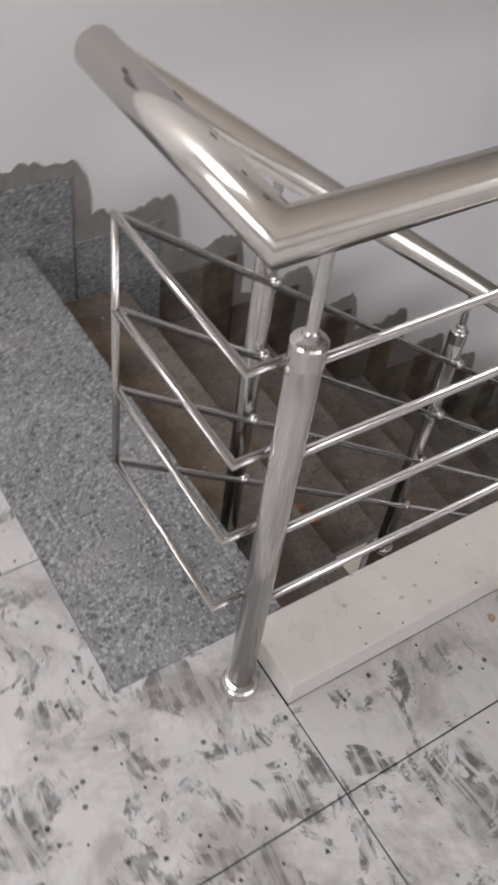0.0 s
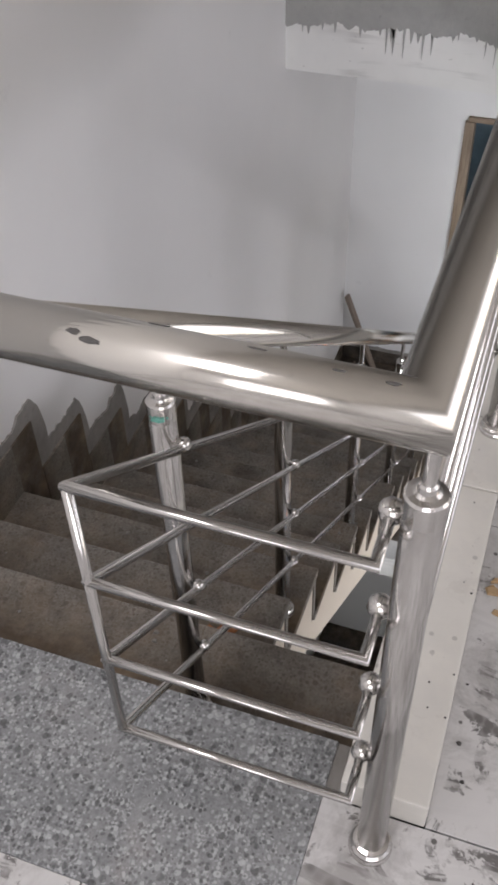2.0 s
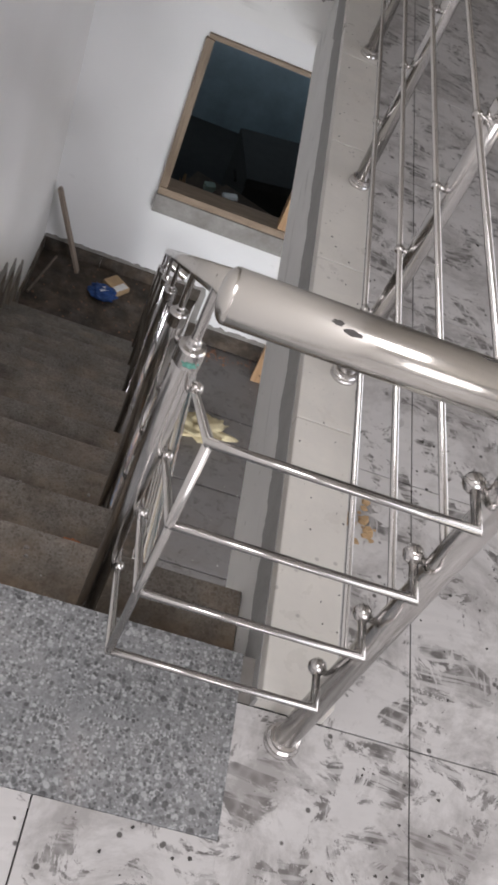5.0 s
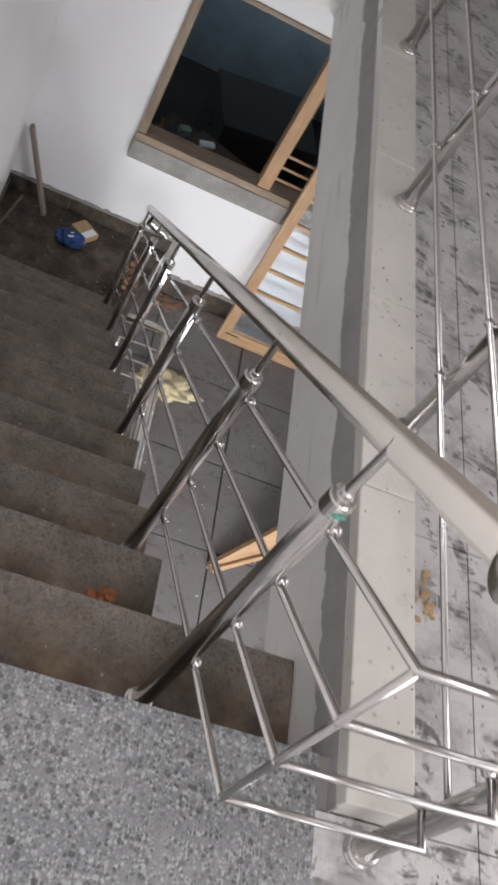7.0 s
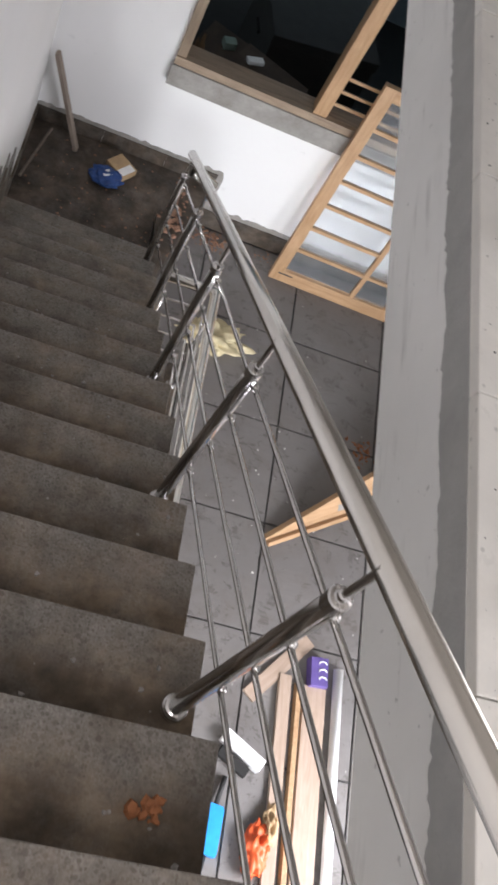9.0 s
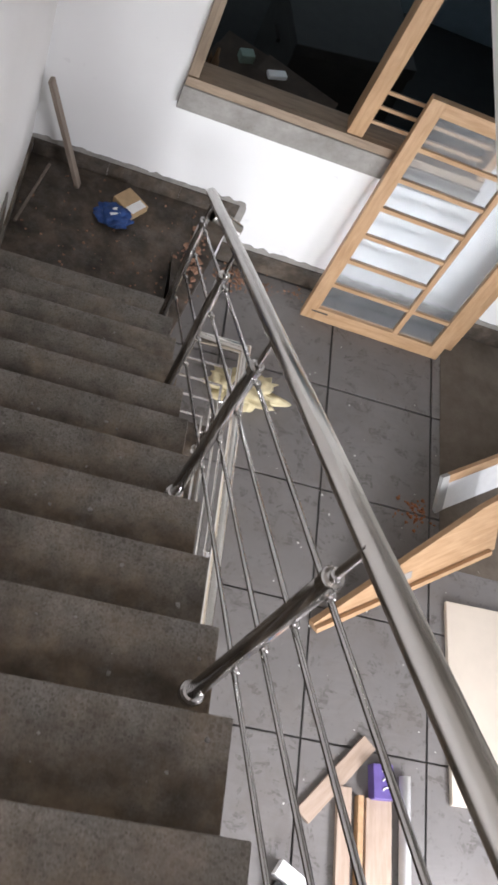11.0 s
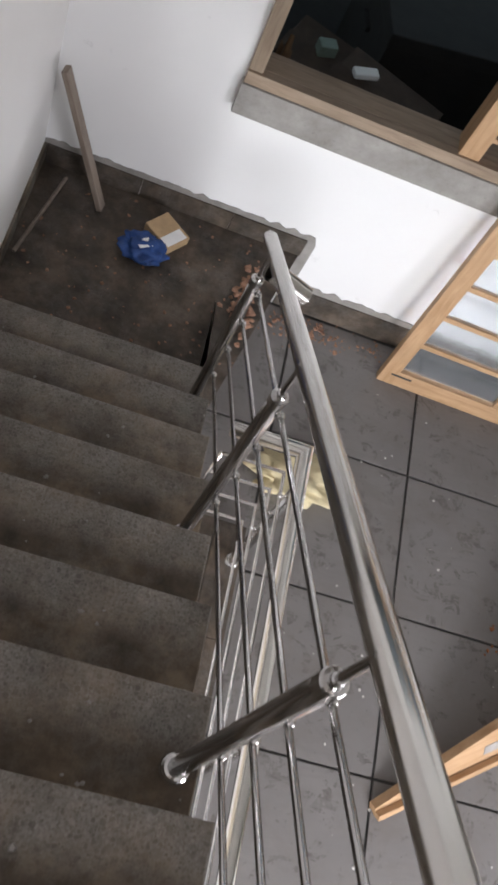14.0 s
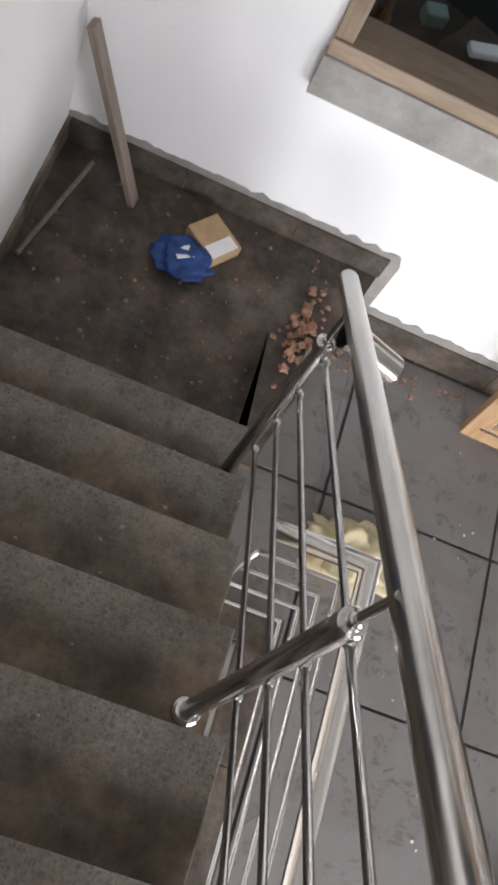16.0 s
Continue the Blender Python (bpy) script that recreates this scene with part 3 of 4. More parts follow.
# skirting along the window wall, stepping down from the landing
sk = thing("landing_skirting", "dusty grey stone skirting with cement smears, stepping down", "skirting", kind="structure")
x = WALL_X + 0.013
for x1 in (-0.45, -0.02, 0.34):
    part("skirting_stone", boxes((x + 0.001, x1 - 0.001, WIN_Y - 0.012, WIN_Y - 0.0002, LAND_Z, LAND_Z + 0.11)), GRANITE_LANDING, sk)
    x = x1
for x1 in (1.0, 1.7, 2.4, EAST):
    part("skirting_stone", boxes((x + 0.001, x1 - 0.001, WIN_Y - 0.012, WIN_Y - 0.0002, LOW_Z, LOW_Z + 0.16)), GRANITE_LANDING, sk)
    x = x1
on_north = lambda u, v, w: (u, WIN_Y - w, v)
upper = [(u, LAND_Z + 0.06, LAND_Z + 0.14 + 0.02 * noise.noise((u * 25, 1, 2)) - (0.05 if u > 0.37 else 0)) for u in [WALL_X + (0.385 - WALL_X) * i / 70 for i in range(71)]]
part("cement_margin", strip_sheet(bmesh.new(), upper, 0.004, on_north), CEMENT, sk)
drop = [(0.335 + 0.05 * i / 4, LOW_Z + 0.1, LAND_Z + 0.08 + 0.01 * (i % 2)) for i in range(5)]
part("cement_margin", strip_sheet(bmesh.new(), drop, 0.003, on_north), CEMENT, sk)
lower = [(u, LOW_Z + 0.1, LOW_Z + 0.2 + 0.025 * noise.noise((u * 21, 4, 2))) for u in [0.386 + (EAST - 0.386) * i / 110 for i in range(111)]]
part("cement_margin", strip_sheet(bmesh.new(), lower, 0.005, on_north), CEMENT, sk)


# ---- railing ----
BAR_R, POST_R, RAIL_R = 0.0066, 0.0215, 0.0285
FLIGHT_R = 0.0235
SLOPE = 0.76
BAR_Z = (0.745, 0.583, 0.42, 0.245)
RAIL_Z = 0.95


def steel_post(parent, x, y, z, height, pin_to, r=POST_R):
    post = part("post", lathe(bmesh.new(), [(r, 0.0), (r, height - 0.004), (r - 0.003, height)], (x, y, z)), STEEL, parent, smooth=True)
    part("flange", lathe(bmesh.new(), [(r + 0.0125, 0.0), (r + 0.0125, 0.005), (r + 0.01, 0.009), (r + 0.01, 0.014), (r + 0.006, 0.018), (r + 0.006, 0.024), (r, 0.026)], (x, y, z)), STEEL, post, smooth=False)
    part("collar", lathe(bmesh.new(), [(r + 0.0012, -0.03), (r + 0.0012, 0.0), (r - 0.001, 0.003), (r - 0.007, 0.005), (0.011, 0.008), (0.0098, 0.014), (0.0075, 0.017), (0.0075, pin_to - height)], (x, y, z + height)), STEEL, post, smooth=False)
    return post


def clamp(parent, a, b, big=0.0115):
    """A small ball clamp that holds a bar to a post."""
    bm = bmesh.new()
    pipe(bm, (a, b), 0.006, 8)
    part("clamp", ball(bm, b, big), STEEL, parent, smooth=True)


def railing(far=FAR_Y):
    rail = thing("stair_railing", "polished stainless steel stair railing with four thin bars", "railing", "stair railings")
    # handrail over the stair head, down the flight and along the well
    c = (0.353, -0.015, RAIL_Z)
    end_y = 4.045
    part("handrail", pipe(bmesh.new(), ((-0.042, -0.015, RAIL_Z), c, (0.372, far + 0.045, RAIL_Z), (0.1, far + 0.045, RAIL_Z)), RAIL_R, 28), STEEL_RAIL, rail, "thick polished handrail with mitred corners", smooth=True)
    part("handrail", pipe(bmesh.new(), ((-0.012, end_y, RAIL_Z - SLOPE * (end_y + 0.015)), (-0.012, -0.01, RAIL_Z)), FLIGHT_R, 24), STEEL_RAIL, rail, "long sloping steel handrail", smooth=True)
    cap = bmesh.new()
    bmesh.ops.create_uvsphere(cap, u_segments=24, v_segments=12, radius=RAIL_R, matrix=Matrix.Translation((-0.042, -0.015, RAIL_Z)) @ Matrix.Diagonal((0.45, 1, 1, 1)))
    part("end_cap", cap, STEEL_RAIL, rail, smooth=True)
    rng = random.Random(21)
    for _ in range(9):
        u = rng.uniform(0.0, 1.0)
        p = Vector((-0.012, -0.015, RAIL_Z)).lerp(Vector(c), u) if rng.random() < 0.6 else Vector((0.363, rng.uniform(0.0, 0.5), RAIL_Z))
        a = rng.uniform(0.9, 2.3)
        patch = bmesh.new()
        bmesh.ops.create_icosphere(patch, subdivisions=2, radius=1.0)
        long, wide = rng.uniform(0.004, 0.013), rng.uniform(0.0014, 0.003)
        along_x = p.x < 0.355
        for v in patch.verts:
            w = 1 + 0.5 * noise.noise(v.co * 2 + p * 50)
            q = Vector((v.co.x * long * w, v.co.y * wide * w, v.co.z * 0.0006))
            off = Vector((0, math.cos(a), math.sin(a))) if along_x else Vector((math.cos(a), 0, math.sin(a)))
            tan = Vector((0, -math.sin(a), math.cos(a))) if along_x else Vector((-math.sin(a), 0, math.cos(a)))
            run = Vector((1, 0, 0)) if along_x else Vector((0, 1, 0))
            v.co = p + off * (RAIL_R * 0.995 + q.z) + run * q.x + tan * q.y
        part("tape_residue", patch, FLAKE_DARK, rail, "dark torn tape residue", smooth=True)
    ez = RAIL_Z - SLOPE * (end_y + 0.015)
    ball_end = bmesh.new()
    bmesh.ops.create_uvsphere(ball_end, u_segments=20, v_segments=10, radius=FLIGHT_R, matrix=Matrix.Translation((-0.012, end_y, ez)))
    part("end_cap", ball_end, STEEL_RAIL, rail, smooth=True)
    stub = bmesh.new()
    a, b = Vector((0.0, 3.852, -2.055)), Vector((0.128, 3.852, -2.112))
    pipe(stub, (a, b), 0.034, 24, False)
    pipe(stub, (b, a), 0.0315, 24, False)
    stub_ob = part("handrail_stub", stub, STEEL_RAIL, rail, "short open-ended steel pipe stub", smooth=True)
    # disc whose dark colour is the shade inside the pipe
    part("open_end", lathe(bmesh.new(), [(0.031, 0.0), (0.031, 0.002)], a.lerp(b, 0.55), 16, (b - a).normalized()), STEEL_DARK, stub_ob, "dark disc coloured as the shade inside the open pipe")
    # newel and kerb posts
    steel_post(rail, 0.36, 0.042, 0.0, 0.80, 0.94)
    for y in (0.955, 1.80, 2.66, far - 0.05):
        steel_post(rail, 0.398, y, 0.062, 0.74, 0.85)
    # flight posts
    flight = ((0.271, 1), (0.811, 3), (1.575, 6), (2.361, 9), (3.093, 12), (3.846, 15))
    for y, k in flight:
        top = RAIL_Z - SLOPE * y + RISE * k
        steel_post(rail, -0.028, y, -RISE * k, top - 0.13, top, 0.0195)
    # bars: over the stair head, down the flight, along the well, across its far end
    for i, z in enumerate(BAR_Z):
        part("bar", pipe(bmesh.new(), ((0.327, 0.058, z), (0.327, -0.012, z), (0.0, -0.012, z), (0.0, 3.95, z - SLOPE * 3.95)), BAR_R, 10), STEEL, rail, smooth=True)
        part("bar", pipe(bmesh.new(), ((0.362, 0.05, z + 0.02), (0.362, far + 0.045, z + 0.02), (0.12, far + 0.045, z + 0.02)), BAR_R, 10), STEEL, rail, smooth=True)
        clamp(rail, (0.345, 0.052, z), (0.327, 0.06, z), 0.0155)
        for y in (0.955, 1.80, 2.66, far - 0.05):
            clamp(rail, (0.39, y, z + 0.02), (0.362, y, z + 0.02))
        for y, k in flight:
            clamp(rail, (-0.02, y, z - SLOPE * y), (0.0, y, z - SLOPE * y))
    part("upright_rod", pipe(bmesh.new(), ((0.0, -0.012, BAR_Z[0]), (0.0, -0.012, BAR_Z[3])), BAR_R, 10), STEEL, rail, smooth=True)
    part("upright_rod", pipe(bmesh.new(), ((0.12, far + 0.045, BAR_Z[0] + 0.02), (0.12, far + 0.045, BAR_Z[3] + 0.02)), BAR_R, 10), STEEL, rail, smooth=True)
    return rail


rail_up = railing()
rail_low = railing(FAR_Y_LOW)
rail_low.location = (0, 0, LOW_Z)


# ---- window and dark room ----
def window(z, slats, slat_x, group_note):
    w = thing("window_1", group_note, "window", "stairwell windows", "structure")
    x0, x1, lo, hi = WIN[0], WIN[1], WIN[2] + z, WIN[3] + z
    y0 = WIN_Y - 0.03
    part("window_sill", boxes((x0 - 0.05, x1 + 0.05, y0 - 0.02, WIN_Y - 0.001, lo - 0.195, lo - 0.047), bevel=0.004), CEMENT_SILL, w, "grey cement sill band")
    part("window_frame", boxes((x0 - 0.045, x0 + 0.012, y0, WIN_Y + 0.08, lo + 0.012, hi), bevel=0.004), WOOD_DULL_V, w)
    part("window_frame", boxes((x0 - 0.045, x1 + 0.04, y0 - 0.012, WIN_Y - 0.001, lo - 0.045, lo + 0.012), (x0, x1, WIN_Y - 0.001, WIN_Y + 0.11, lo, lo + 0.012), bevel=0.003), WOOD_DULL, w)
    part("window_frame", boxes((x0 - 0.03, x1 + 0.04, y0 + 0.01, WIN_Y + 0.08, hi, hi + 0.03), bevel=0.003), WOOD_DULL, w)
    part("mullion", boxes((0.675, 0.765, y0, WIN_Y + 0.08, lo + 0.012, hi), bevel=0.004), WOOD, w, "orange pine mullion")
    part("window_frame", boxes((x1 - 0.01, x1 + 0.04, y0, WIN_Y + 0.08, lo + 0.012, hi), bevel=0.004), WOOD, w)
    for i in range(slats):
        zz = lo + 0.08 + i * 0.1
        part("louvre_slat", box(bmesh.new(), -0.35, 0.35, -0.022, 0.022, -0.009, 0.009, 0.002, pose(slat_x, WIN_Y + 0.04, zz, -30, 0, 0)), WOOD_X, w)
    return w


window(0.0, 3, 1.1, "open wooden window frame in weathered brown wood")
window(WIN_DROP, 11, 0.25, "wooden window frame with orange louvre slats, storey below")

tagged(part("floor_dark_room", boxes((WALL_X, EAST, WIN_Y + 0.1, NORTH, -3.4, -3.23)), DARK_STUFF), "cluttered room floor beyond the window, its unlit darkness put into the colour", "floor", kind="structure")
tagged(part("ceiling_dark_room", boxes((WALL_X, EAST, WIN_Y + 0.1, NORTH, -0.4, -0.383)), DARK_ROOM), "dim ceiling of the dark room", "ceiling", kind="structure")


def crate(name, x, y, z, sx, sy, sz, turn, mat, label, category, bevel=0.01, tilt=0):
    ob = part(name, box(bmesh.new(), -sx / 2, sx / 2, -sy / 2, sy / 2, 0, sz, bevel), mat)
    ob.matrix_world = pose(x, y, z, tilt, 0, turn)
    return tagged(ob, label, category)


def lidded(name, x, y, z, sx, sy, sz, turn, mat, label, flaps):
    """A box with an overlapping lid, or a carton with two half-open flaps and a tape strip."""
    b = thing(name, label, "box")
    t = 0.012
    part("body", boxes((-sx / 2, sx / 2, -sy / 2, sy / 2, 0, sz - t), bevel=0.006), mat, b)
    if flaps:
        for s in (-1, 1):
            part("flap", box(bmesh.new(), -sx / 2, sx / 2, 0.0, sy / 2 - 0.004, 0, 0.005, 0.001, pose(0, s * sy / 2, sz - t, 6 if s < 0 else -5, 0, 0 if s < 0 else 180)), mat, b)
    else:
        part("lid", boxes((-sx / 2 - 0.01, sx / 2 + 0.01, -sy / 2 - 0.01, sy / 2 + 0.01, sz - 0.08, sz), bevel=0.008), mat, b)
        for s in (-1, 1):
            part("grip", boxes((s * (sx / 2 + 0.012) - 0.012, s * (sx / 2 + 0.012) + 0.012, -0.07, 0.07, sz * 0.6, sz * 0.6 + 0.03), bevel=0.004), mat, b)
    b.matrix_world = pose(x, y, z, 0, 0, turn)
    return b


# added block, cupboard-shaped, that makes the dark strip at the window's left edge
cupboard = thing("cupboard", "tall near-black cupboard added for the dark strip at the window's left", "cupboard")
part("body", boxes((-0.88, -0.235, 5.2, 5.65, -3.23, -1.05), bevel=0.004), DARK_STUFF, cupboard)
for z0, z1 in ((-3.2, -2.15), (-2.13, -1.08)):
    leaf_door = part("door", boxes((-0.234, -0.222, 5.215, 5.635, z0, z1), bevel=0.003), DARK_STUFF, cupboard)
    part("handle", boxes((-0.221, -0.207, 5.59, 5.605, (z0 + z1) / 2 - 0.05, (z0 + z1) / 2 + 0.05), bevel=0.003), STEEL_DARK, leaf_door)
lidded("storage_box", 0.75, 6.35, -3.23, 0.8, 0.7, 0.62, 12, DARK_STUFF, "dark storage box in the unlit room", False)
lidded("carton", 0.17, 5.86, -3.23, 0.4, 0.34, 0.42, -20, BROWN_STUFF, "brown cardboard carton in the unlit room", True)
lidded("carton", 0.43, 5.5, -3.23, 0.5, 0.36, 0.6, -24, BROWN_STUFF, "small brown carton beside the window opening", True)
crate("white_package", 0.325, 5.56, -2.612, 0.12, 0.055, 0.03, 22, WHITE, "small white package on a carton", "package")
crate("tin_can", 0.165, 5.86, -2.815, 0.09, 0.07, 0.07, 20, make_plain("grey_green_tin", (0.2, 0.26, 0.22), 0.5), "grey-green tin on a carton", "tin")


# ---- glazed casement leaves ----
def casement(label, w=0.97, h=1.72):
    c = thing("casement_leaf", label, "window sash", "loose casements")
    t, s, b = 0.045, 0.085, 0.105
    part("stile", boxes((0, s, 0, t, 0, h), bevel=0.003), WOOD, c)
    part("stile", boxes((w - s, w, 0, t, 0, h), bevel=0.003), WOOD, c)
    part("bottom_rail", boxes((s, w - s, 0.0005, t - 0.0005, 0, b), bevel=0.003), WOOD_X, c)
    part("top_rail", boxes((s, w - s, 0.0005, t - 0.0005, h - s, h), bevel=0.003), WOOD_X, c)
    part("mullion", boxes((0.6, 0.635, 0.004, t - 0.004, b, h - s), bevel=0.002), WOOD, c)
    rows = 7
    for i in range(1, rows):
        z = b + (h - s - b) * i / rows
        part("glazing_bar", boxes((s, 0.6, 0.008, t - 0.008, z - 0.014, z + 0.014), bevel=0.002), WOOD_X, c)
        if i == 1:
            part("glazing_bar", boxes((0.635, w - s, 0.008, t - 0.008, z - 0.014, z + 0.014), bevel=0.002), WOOD_X, c)
    for i in range(rows):
        z0 = b + (h - s - b) * i / rows + 0.013
        z1 = b + (h - s - b) * (i + 1) / rows - 0.013
        part("pane", boxes((s - 0.004, 0.604, 0.02, 0.024, z0, z1)), GLASS, c).visible_shadow = False
    split = b + (h - s - b) / rows
    part("pane", boxes((0.631, w - s + 0.004, 0.02, 0.024, b - 0.004, split - 0.01)), GLASS, c).visible_shadow = False
    part("pane", boxes((0.631, w - s + 0.004, 0.02, 0.024, split + 0.01, h - s + 0.004)), GLASS, c).visible_shadow = False
    # slightly proud block; the slot's shade is put into its dark colour
    part("mortise", boxes((0.05, 0.16, -0.001, 0.02, 0.07, 0.082)), STEEL_DARK, c)
    return c


leaf = casement("pale pine glazed casement leaf leaning against the wall")
leaf.matrix_world = pose(0.945, 4.745, LOW_Z, -4.5, 0, -1.5)
stile = tagged(part("loose_stile", boxes((0, 0.09, 0, 0.045, 0, 1.7), bevel=0.003), WOOD), "loose pine stile leaning beside the casement leaf", "board", "loose boards")
stile.matrix_world = pose(1.935, 4.83, LOW_Z, -3.4, 0, -1.0)

# ---- things on the lower floor ----
crate("pale_panel", 2.4, 2.5, LOW_Z, 0.8, 1.1, 0.03, 2, PALE_PANEL, "pale beige board lying on the lower floor", "board", 0.004)
wedge = slab_poly(bmesh.new(), [(0, 0), (1.35, 0), (1.35, 0.38), (1.2, 0.36), (0.0, 0.045)], 0.04, lambda u, v, w: (u, w, v))
ob = tagged(part("wooden_board", wedge, WOOD_X), "tapering orange pine board propped on its edge", "board")
ob.matrix_world = pose(1.2, 2.7, LOW_Z, -36, 0, 33.7)
part("mortise", boxes((0.55, 0.68, -0.002, 0.01, 0.07, 0.12)), CEMENT_SILL, ob, "grey hinge recess")
part("bright_edge", boxes((0.0, 1.3, -0.03, -0.001, 0.0, 0.03), bevel=0.003), WOOD_X, ob)
panel = thing("framed_panel", "white panel with a pine top rail, leaning low", "panel", at=(1.97, 3.62, LOW_Z))
panel.rotation_euler = (radians(-30), 0, radians(33.7))
part("body", boxes((0.0, 1.0, 0.003, 0.027, 0.0, 0.21), bevel=0.003), WHITE, panel)
part("stile", boxes((-0.06, -0.001, 0.0, 0.03, 0.0, 0.27), bevel=0.003), CEMENT_SMOOTH, panel, "grey painted stile")
part("top_rail", boxes((0.0, 1.0, 0.0, 0.03, 0.211, 0.27), bevel=0.003), WOOD_X, panel)
bare = part("bare_screed", boxes((1.95, EAST, 3.25, WIN_Y - 0.015, LOW_Z + 0.001, LOW_Z + 0.005)), CEMENT_BROWN)
tagged(bare, "bare brownish screed beyond the edge of the tiles", "floor", kind="structure")


def plank(x0, y0, x1, y1, w, t, z, mat, label):
    L = math.hypot(x1 - x0, y1 - y0)
    ob = part("plank", box(bmesh.new(), -w / 2, w / 2, 0, L, 0, t, 0.003), mat)
    ob.matrix_world = pose(x0, y0, z, 0, 0, math.degrees(math.atan2(-(x1 - x0), y1 - y0)))
    return tagged(ob, label, "plank", "loose boards")


plank(1.21, 1.76, 1.55, 2.17, 0.09, 0.02, LOW_Z, BOARD, "short pale brown board lying askew on the floor")
plank(1.45, 0.7, 1.42, 1.93, 0.075, 0.03, LOW_Z, BOARD, "narrow pale board in a pile on the floor")
plank(1.53, 0.7, 1.5, 1.9, 0.03, 0.05, LOW_Z, WOOD, "thin pine batten on edge in the pile")
plank(1.645, 0.6, 1.61, 1.9, 0.14, 0.025, LOW_Z, BOARD, "wide brown board lying in the pile")
tagged(part("white_pipe", pipe(bmesh.new(), ((1.78, 0.6, LOW_Z + 0.032), (1.745, 2.03, LOW_Z + 0.032)), 0.03, 14), WHITE, smooth=True), "long white plastic pipe lying beside the boards", "pipe")
pk = crate("printed_box", 1.61, 1.98, LOW_Z, 0.11, 0.17, 0.07, 4, VIOLET, "violet printed carton with pale curled marks", "box", 0.004)
for i in range(3):
    bm = bmesh.new()
    pts = [(0.02 + 0.025 * math.cos(a), -0.045 + 0.045 * i + 0.016 * math.sin(a), 0.0715) for a in [radians(d) for d in range(0, 190, 30)]]
    pipe(bm, pts, 0.004, 6)
    part("printed_mark", bm, WHITE, pk)
crate("white_box", 1.215, 1.455, LOW_Z, 0.27, 0.075, 0.06, -29, WHITE, "small white cardboard box on the floor", "box", 0.004)
crate("dark_case", 1.17, 1.39, LOW_Z, 0.2, 0.06, 0.04, -29, DARK_STUFF, "dark case lying beside the white box", "case", 0.006)
brush = thing("floor_brush", "bright blue plastic brush head on a dark stick, lying down", "brush", at=(1.09, 1.03, LOW_Z))
brush.rotation_euler = (0, 0, radians(-8))
part("head", slab_poly(bmesh.new(), [(-0.062, -0.125), (0.062, -0.125), (0.066, -0.1), (0.046, 0.11), (0.034, 0.125), (-0.034, 0.125), (-0.046, 0.11), (-0.066, -0.1)], 0.05, lambda u, v, w: (u, v, 0.002 + w)), BLUE_LIGHT, brush)
part("stick", pipe(bmesh.new(), ((0.01, -0.42, 0.02), (0.01, -0.126, 0.03)), 0.011, 10), STEEL_DARK, brush, smooth=True)
part("ferrule", pipe(bmesh.new(), ((0.0, 0.126, 0.03), (0.012, 0.28, 0.02)), 0.014, 10), STEEL_DARK, brush, smooth=True)


def crumple(name, at, size, mat, label, category, seed, fold=0.35):
    """A crumpled soft thing: a lumpy cushion with sharp folds."""
    bm = bmesh.new()
    bmesh.ops.create_icosphere(bm, subdivisions=4, radius=1.0)
    for v in bm.verts:
        p = v.co.copy()
        n1 = noise.noise(p * 2.6 + Vector((seed, 0, 0)))
        n2 = abs(noise.noise(p * 5.0 + Vector((0, seed, 0)))) + 0.6 * abs(noise.noise(Vector((p.x * 11, p.y * 5, p.z * 8)) + Vector((seed, seed, 0))))
        s = 1 + fold * n1 - fold * 0.9 * n2
        v.co = Vector((p.x * s * size[0], p.y * s * size[1], max(0.0, (p.z * 0.5 + 0.42) * s) * size[2]))
    ob = part(name, bm, mat, smooth=True)
    ob.location = at
    return tagged(ob, label, category)


crumple("tape_scrap", (-0.026, 0.257, 0.592), (0.013, 0.012, 0.011), GREEN_TAPE, "torn scrap of green tape stuck on a steel post", "tape", 9)
crumple("orange_bag", (1.35, 0.97, LOW_Z), (0.075, 0.15, 0.1), ORANGE, "crumpled orange plastic bag on the floor", "bag", 3)
crumple("tan_bag", (1.42, 1.1, LOW_Z), (0.05, 0.12, 0.08), TAN, "tan paper bag with blue top on the floor", "bag", 4)
crumple("yellow_cloth", (0.63, 4.05, LOW_Z), (0.25, 0.145, 0.11), CLOTH, "crumpled pale yellow cloth on the tiles", "cloth", 7, 0.5)

crumple("brown_sack", (-0.06, 5.43, -3.23), (0.12, 0.1, 0.72), BROWN_SACK, "crumpled brown paper sack in the unlit room", "sack", 5)

# ---- things on the landing ----
bag = crumple("blue_bag", (-0.36, 4.68, LAND_Z), (0.11, 0.09, 0.085), BLUE, "crumpled blue printed plastic bag on the landing", "bag", 1, 0.3)
part("printed_mark", box(bmesh.new(), -0.03, 0.03, -0.03, 0.02, 0.066, 0.069, 0.001, pose(0, 0, 0, -6, 0, 35)), WHITE, bag)
tb = crate("tan_carton", -0.28, 4.81, LAND_Z, 0.16, 0.13, 0.05, -38, TAN, "flattened tan carton with a brown stain", "carton", 0.006)
part("stain", boxes((0.02, 0.075, -0.06, 0.05, 0.0505, 0.052)), WHITE, tb, "pale label")
stick = part("wooden_batten", box(bmesh.new(), -0.025, 0.025, -0.012, 0.012, 0, 0.7, 0.003), STICK)
stick.matrix_world = look((-0.587, 4.83, LAND_Z + 0.01), (-0.872, 4.86, LAND_Z + 0.72)) @ pose(0, 0, 0, 180, 0, 0)
tagged(stick, "grey-brown wooden batten leaning in the corner", "batten")
tagged(part("thin_rod", pipe(bmesh.new(), ((-0.86, 4.45, LAND_Z + 0.012), (-0.77, 4.92, LAND_Z + 0.012)), 0.009, 8), STICK), "thin grey rod lying along the wall", "rod")


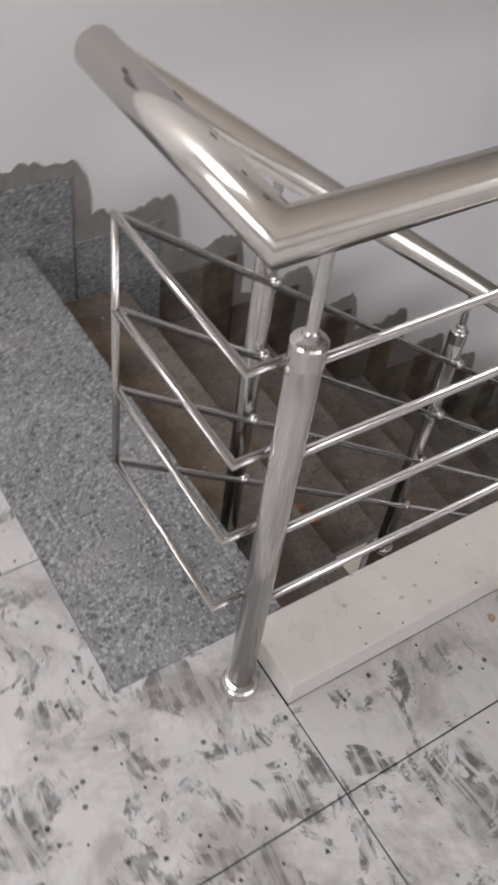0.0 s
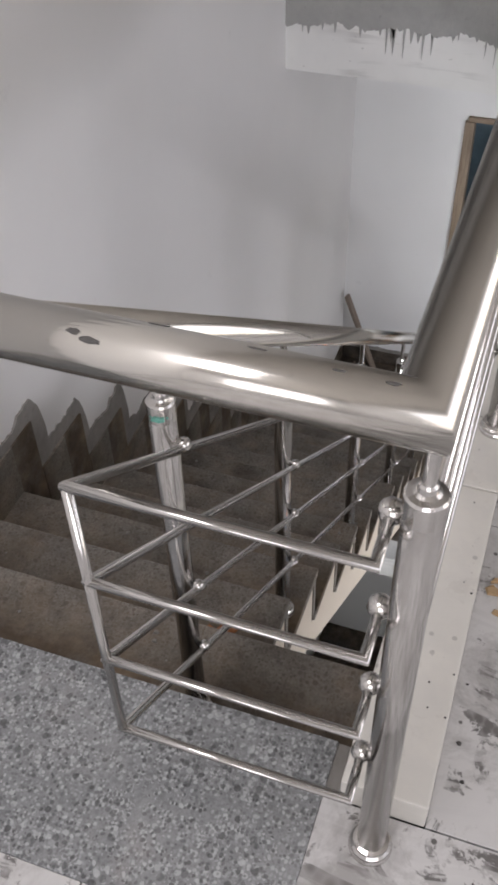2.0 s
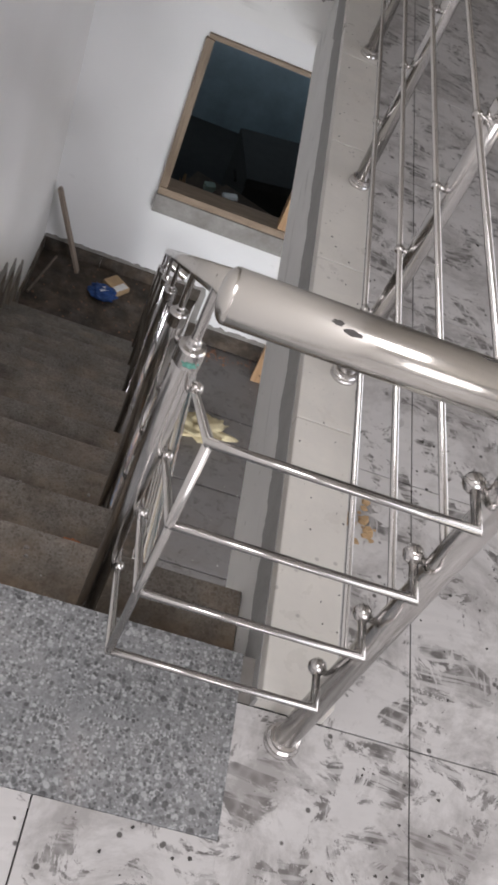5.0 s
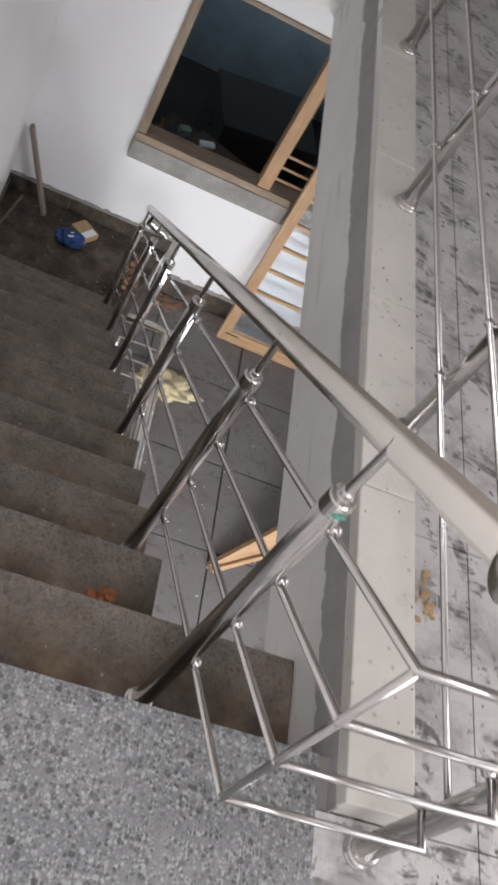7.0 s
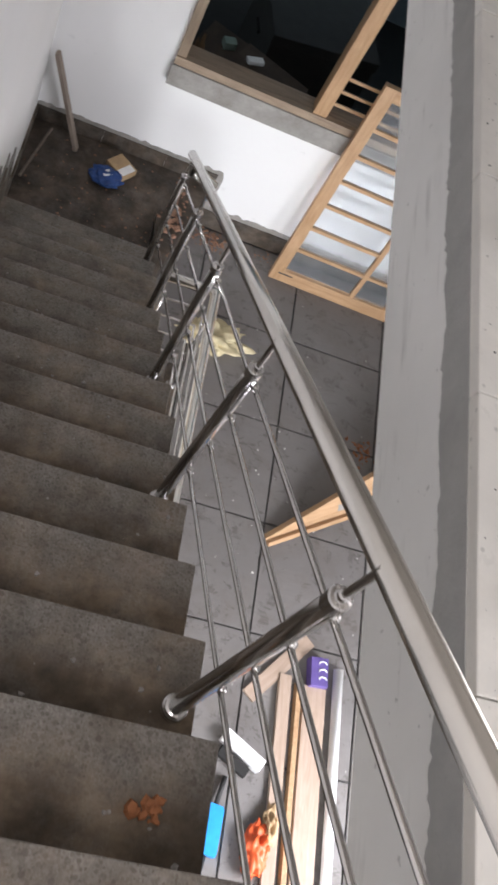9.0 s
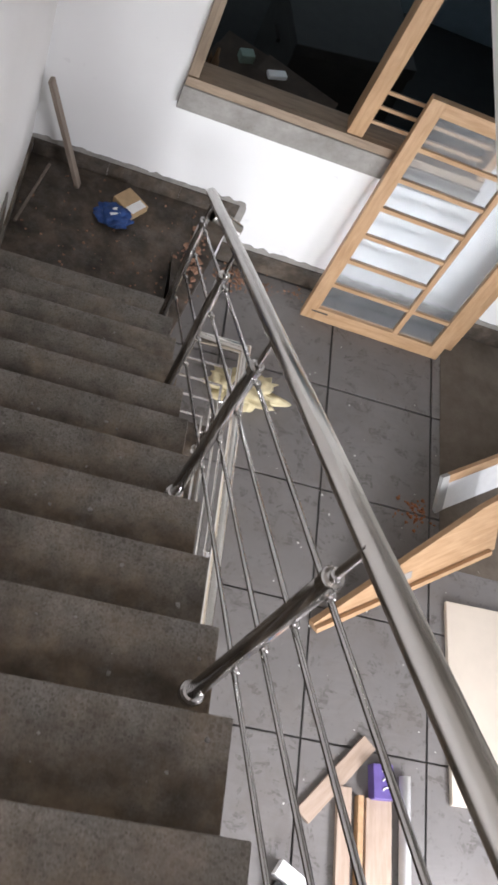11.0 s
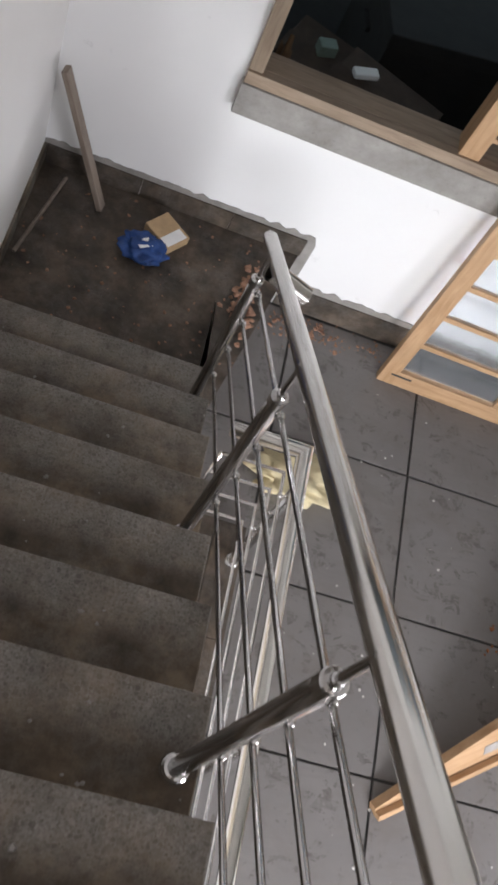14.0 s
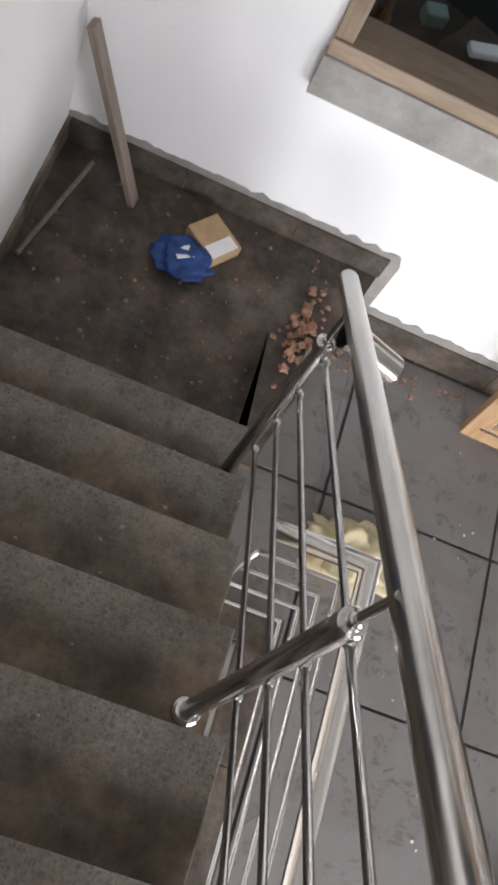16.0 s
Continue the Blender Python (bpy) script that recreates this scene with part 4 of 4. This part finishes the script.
def rubble(name, n, spot, size, mat, label, seed, category="rubble"):
    """Loose crumbs, each a small broken lump, in one mesh."""
    rng = random.Random(seed)
    verts, faces = [], []
    for _ in range(n):
        x, y, z = spot(rng)
        s = size * rng.uniform(0.3, 1.0) ** 1.5
        base = len(verts)
        a0 = rng.uniform(0, 6.28)
        for k in range(5):
            a = a0 + k * 1.257 + rng.uniform(-0.3, 0.3)
            q = s * rng.uniform(0.6, 1.2)
            verts.append((x + q * math.cos(a), y + q * math.sin(a), z))
        hgt = s * rng.uniform(0.25, 0.8)
        for k in range(5):
            vx, vy, vz = verts[base + k]
            verts.append((x + (vx - x) * 0.7, y + (vy - y) * 0.7, z + hgt * rng.uniform(0.6, 1.2)))
        for k in range(5):
            j = (k + 1) % 5
            faces.append((base + k, base + j, base + 5 + j, base + 5 + k))
        faces.append(tuple(base + 5 + k for k in range(5)))
    me = bpy.data.meshes.new(name)
    me.from_pydata(verts, [], faces)
    me.materials.append(mat)
    return tagged(new(name, me), label, category, kind="stuff")


rubble("brick_rubble", 90, lambda g: (min(0.2, 0.13 + g.gauss(0, 0.035)), 4.6 + g.gauss(0, 0.09), LAND_Z + abs(g.gauss(0, 0.012))), 0.024, BRICK, "broken brick rubble on the landing's edge", 1)
rubble("landing_crumbs", 120, lambda g: (g.uniform(-0.88, 0.25), g.uniform(4.2, 4.95), LAND_Z), 0.011, BRICK, "small brown crumbs on the landing", 2)
rubble("wall_crumbs", 90, lambda g: (g.uniform(0.35, 1.0), 4.9 + g.gauss(0, 0.035), LOW_Z), 0.013, BRICK, "brown mortar crumbs along the wall foot", 3)
rubble("floor_crumbs", 130, lambda g: (g.uniform(0.5, 2.4), g.uniform(0.4, 4.8), LOW_Z), 0.009, FLAKE_PALE, "pale crumbs on the lower floor", 4)
rubble("wall_foot_rubble", 90, lambda g: (0.5 + g.gauss(0, 0.09), 4.86 + g.gauss(0, 0.05), LOW_Z), 0.02, BRICK, "brown rubble heaped at the foot of the wall", 12)
rubble("reddish_rubble", 60, lambda g: (1.79 + g.gauss(0, 0.05), 3.55 + g.gauss(0, 0.06), LOW_Z), 0.016, LEAF, "reddish brown scraps on the lower floor", 5)
rubble("dark_flakes", 800, lambda g: (g.uniform(-0.6, 2.0), g.uniform(-0.9, -0.16), 0.001) if g.random() < 0.5 else (g.uniform(0.45, 1.8), g.uniform(-0.9, 2.2), 0.001), 0.0055, FLAKE_DARK, "dark plaster flakes scattered on the white tiles", 6)
rubble("kerb_flakes", 80, lambda g: (g.uniform(0.31, 0.43), g.uniform(0.12, 3.0), 0.0625), 0.0032, FLAKE_DARK, "dark specks on the marble kerb", 7)
rubble("pale_crumbs", 26, lambda g: (0.49 + g.gauss(0, 0.02), 0.6 + g.gauss(0, 0.03), 0.001), 0.016, TAN, "little heap of brown crumbs beside the kerb", 8)
rubble("step_dust_lumps", 160, lambda g: (lambda k: (g.uniform(-0.85, 0.02), NOSE_Y + GOING * (k - 1) + g.uniform(0.03, 0.22), -RISE * k))(g.randint(1, 15)), 0.009, CEMENT, "grey dust lumps on the steps", 9)
rubble("dry_leaf", 16, lambda g: (-0.09 + g.gauss(0, 0.017), 0.565 + g.gauss(0, 0.014), -0.396 + abs(g.gauss(0, 0.006))), 0.017, LEAF, "dry crumpled orange leaf on a step", 10, "leaf")


# ---- floor tiles ----
TILE_CACHE = {}


def tile(parent, x0, x1, y0, y1, z, mat):
    key = (round(x1 - x0, 4), round(y1 - y0, 4), mat.name)
    if key not in TILE_CACHE:
        me = bpy.data.meshes.new("tile")
        bm = box(bmesh.new(), -(x1 - x0) / 2, (x1 - x0) / 2, -(y1 - y0) / 2, (y1 - y0) / 2, -0.012, 0.0, 0.0006)
        bm.to_mesh(me)
        bm.free()
        me.materials.append(mat)
        TILE_CACHE[key] = me
    ob = new("tile", TILE_CACHE[key])
    ob.location = ((x0 + x1) / 2, (y0 + y1) / 2, z)
    ob.parent = parent


def tiled_floor(parent, z, mat, size, x_at, y_at, joint, areas):
    for ax0, ax1, ay0, ay1 in areas:
        i0, i1 = math.floor((ax0 - x_at) / size), math.ceil((ax1 - x_at) / size)
        j0, j1 = math.floor((ay0 - y_at) / size), math.ceil((ay1 - y_at) / size)
        for i in range(i0, i1):
            for j in range(j0, j1):
                lines = (x_at + i * size, x_at + (i + 1) * size, y_at + j * size, y_at + (j + 1) * size)
                h = joint / 2
                x0, x1 = (lines[0] + h if lines[0] >= ax0 else ax0), (lines[1] - h if lines[1] <= ax1 else ax1)
                y0, y1 = (lines[2] + h if lines[2] >= ay0 else ay0), (lines[3] - h if lines[3] <= ay1 else ay1)
                if x1 - x0 > 0.02 and y1 - y0 > 0.02:
                    tile(parent, x0, x1, y0, y1, z, mat)


floor_up = thing("floor_upper", "white glossy floor tiles with grime smears and dark flakes", "floor", kind="structure")
S1, S2 = 0.645, 0.71
tiled_floor(floor_up, 0.0, TILE_UP, S1, 0.609, 0.094, 0.003, [(0.27, EAST, BACK, 0.094), (KERB_X + 0.001, EAST, 0.094, NORTH), (WALL_X, 0.27, BACK, -0.152), (WALL_X, KERB_X - 0.001, FAR_Y + 0.126, NORTH)])
floor_low = thing("floor_lower", "dull grey floor tiles with dark open joints, dusty", "floor", kind="structure")
tiled_floor(floor_low, LOW_Z, TILE_LOW, S2, 1.175, 4.26, 0.013, [(KERB_X + 0.001, EAST, BACK, WIN_Y - 0.001), (0.0, KERB_X, FAR_Y_LOW + 0.125, WIN_Y - 0.001)])
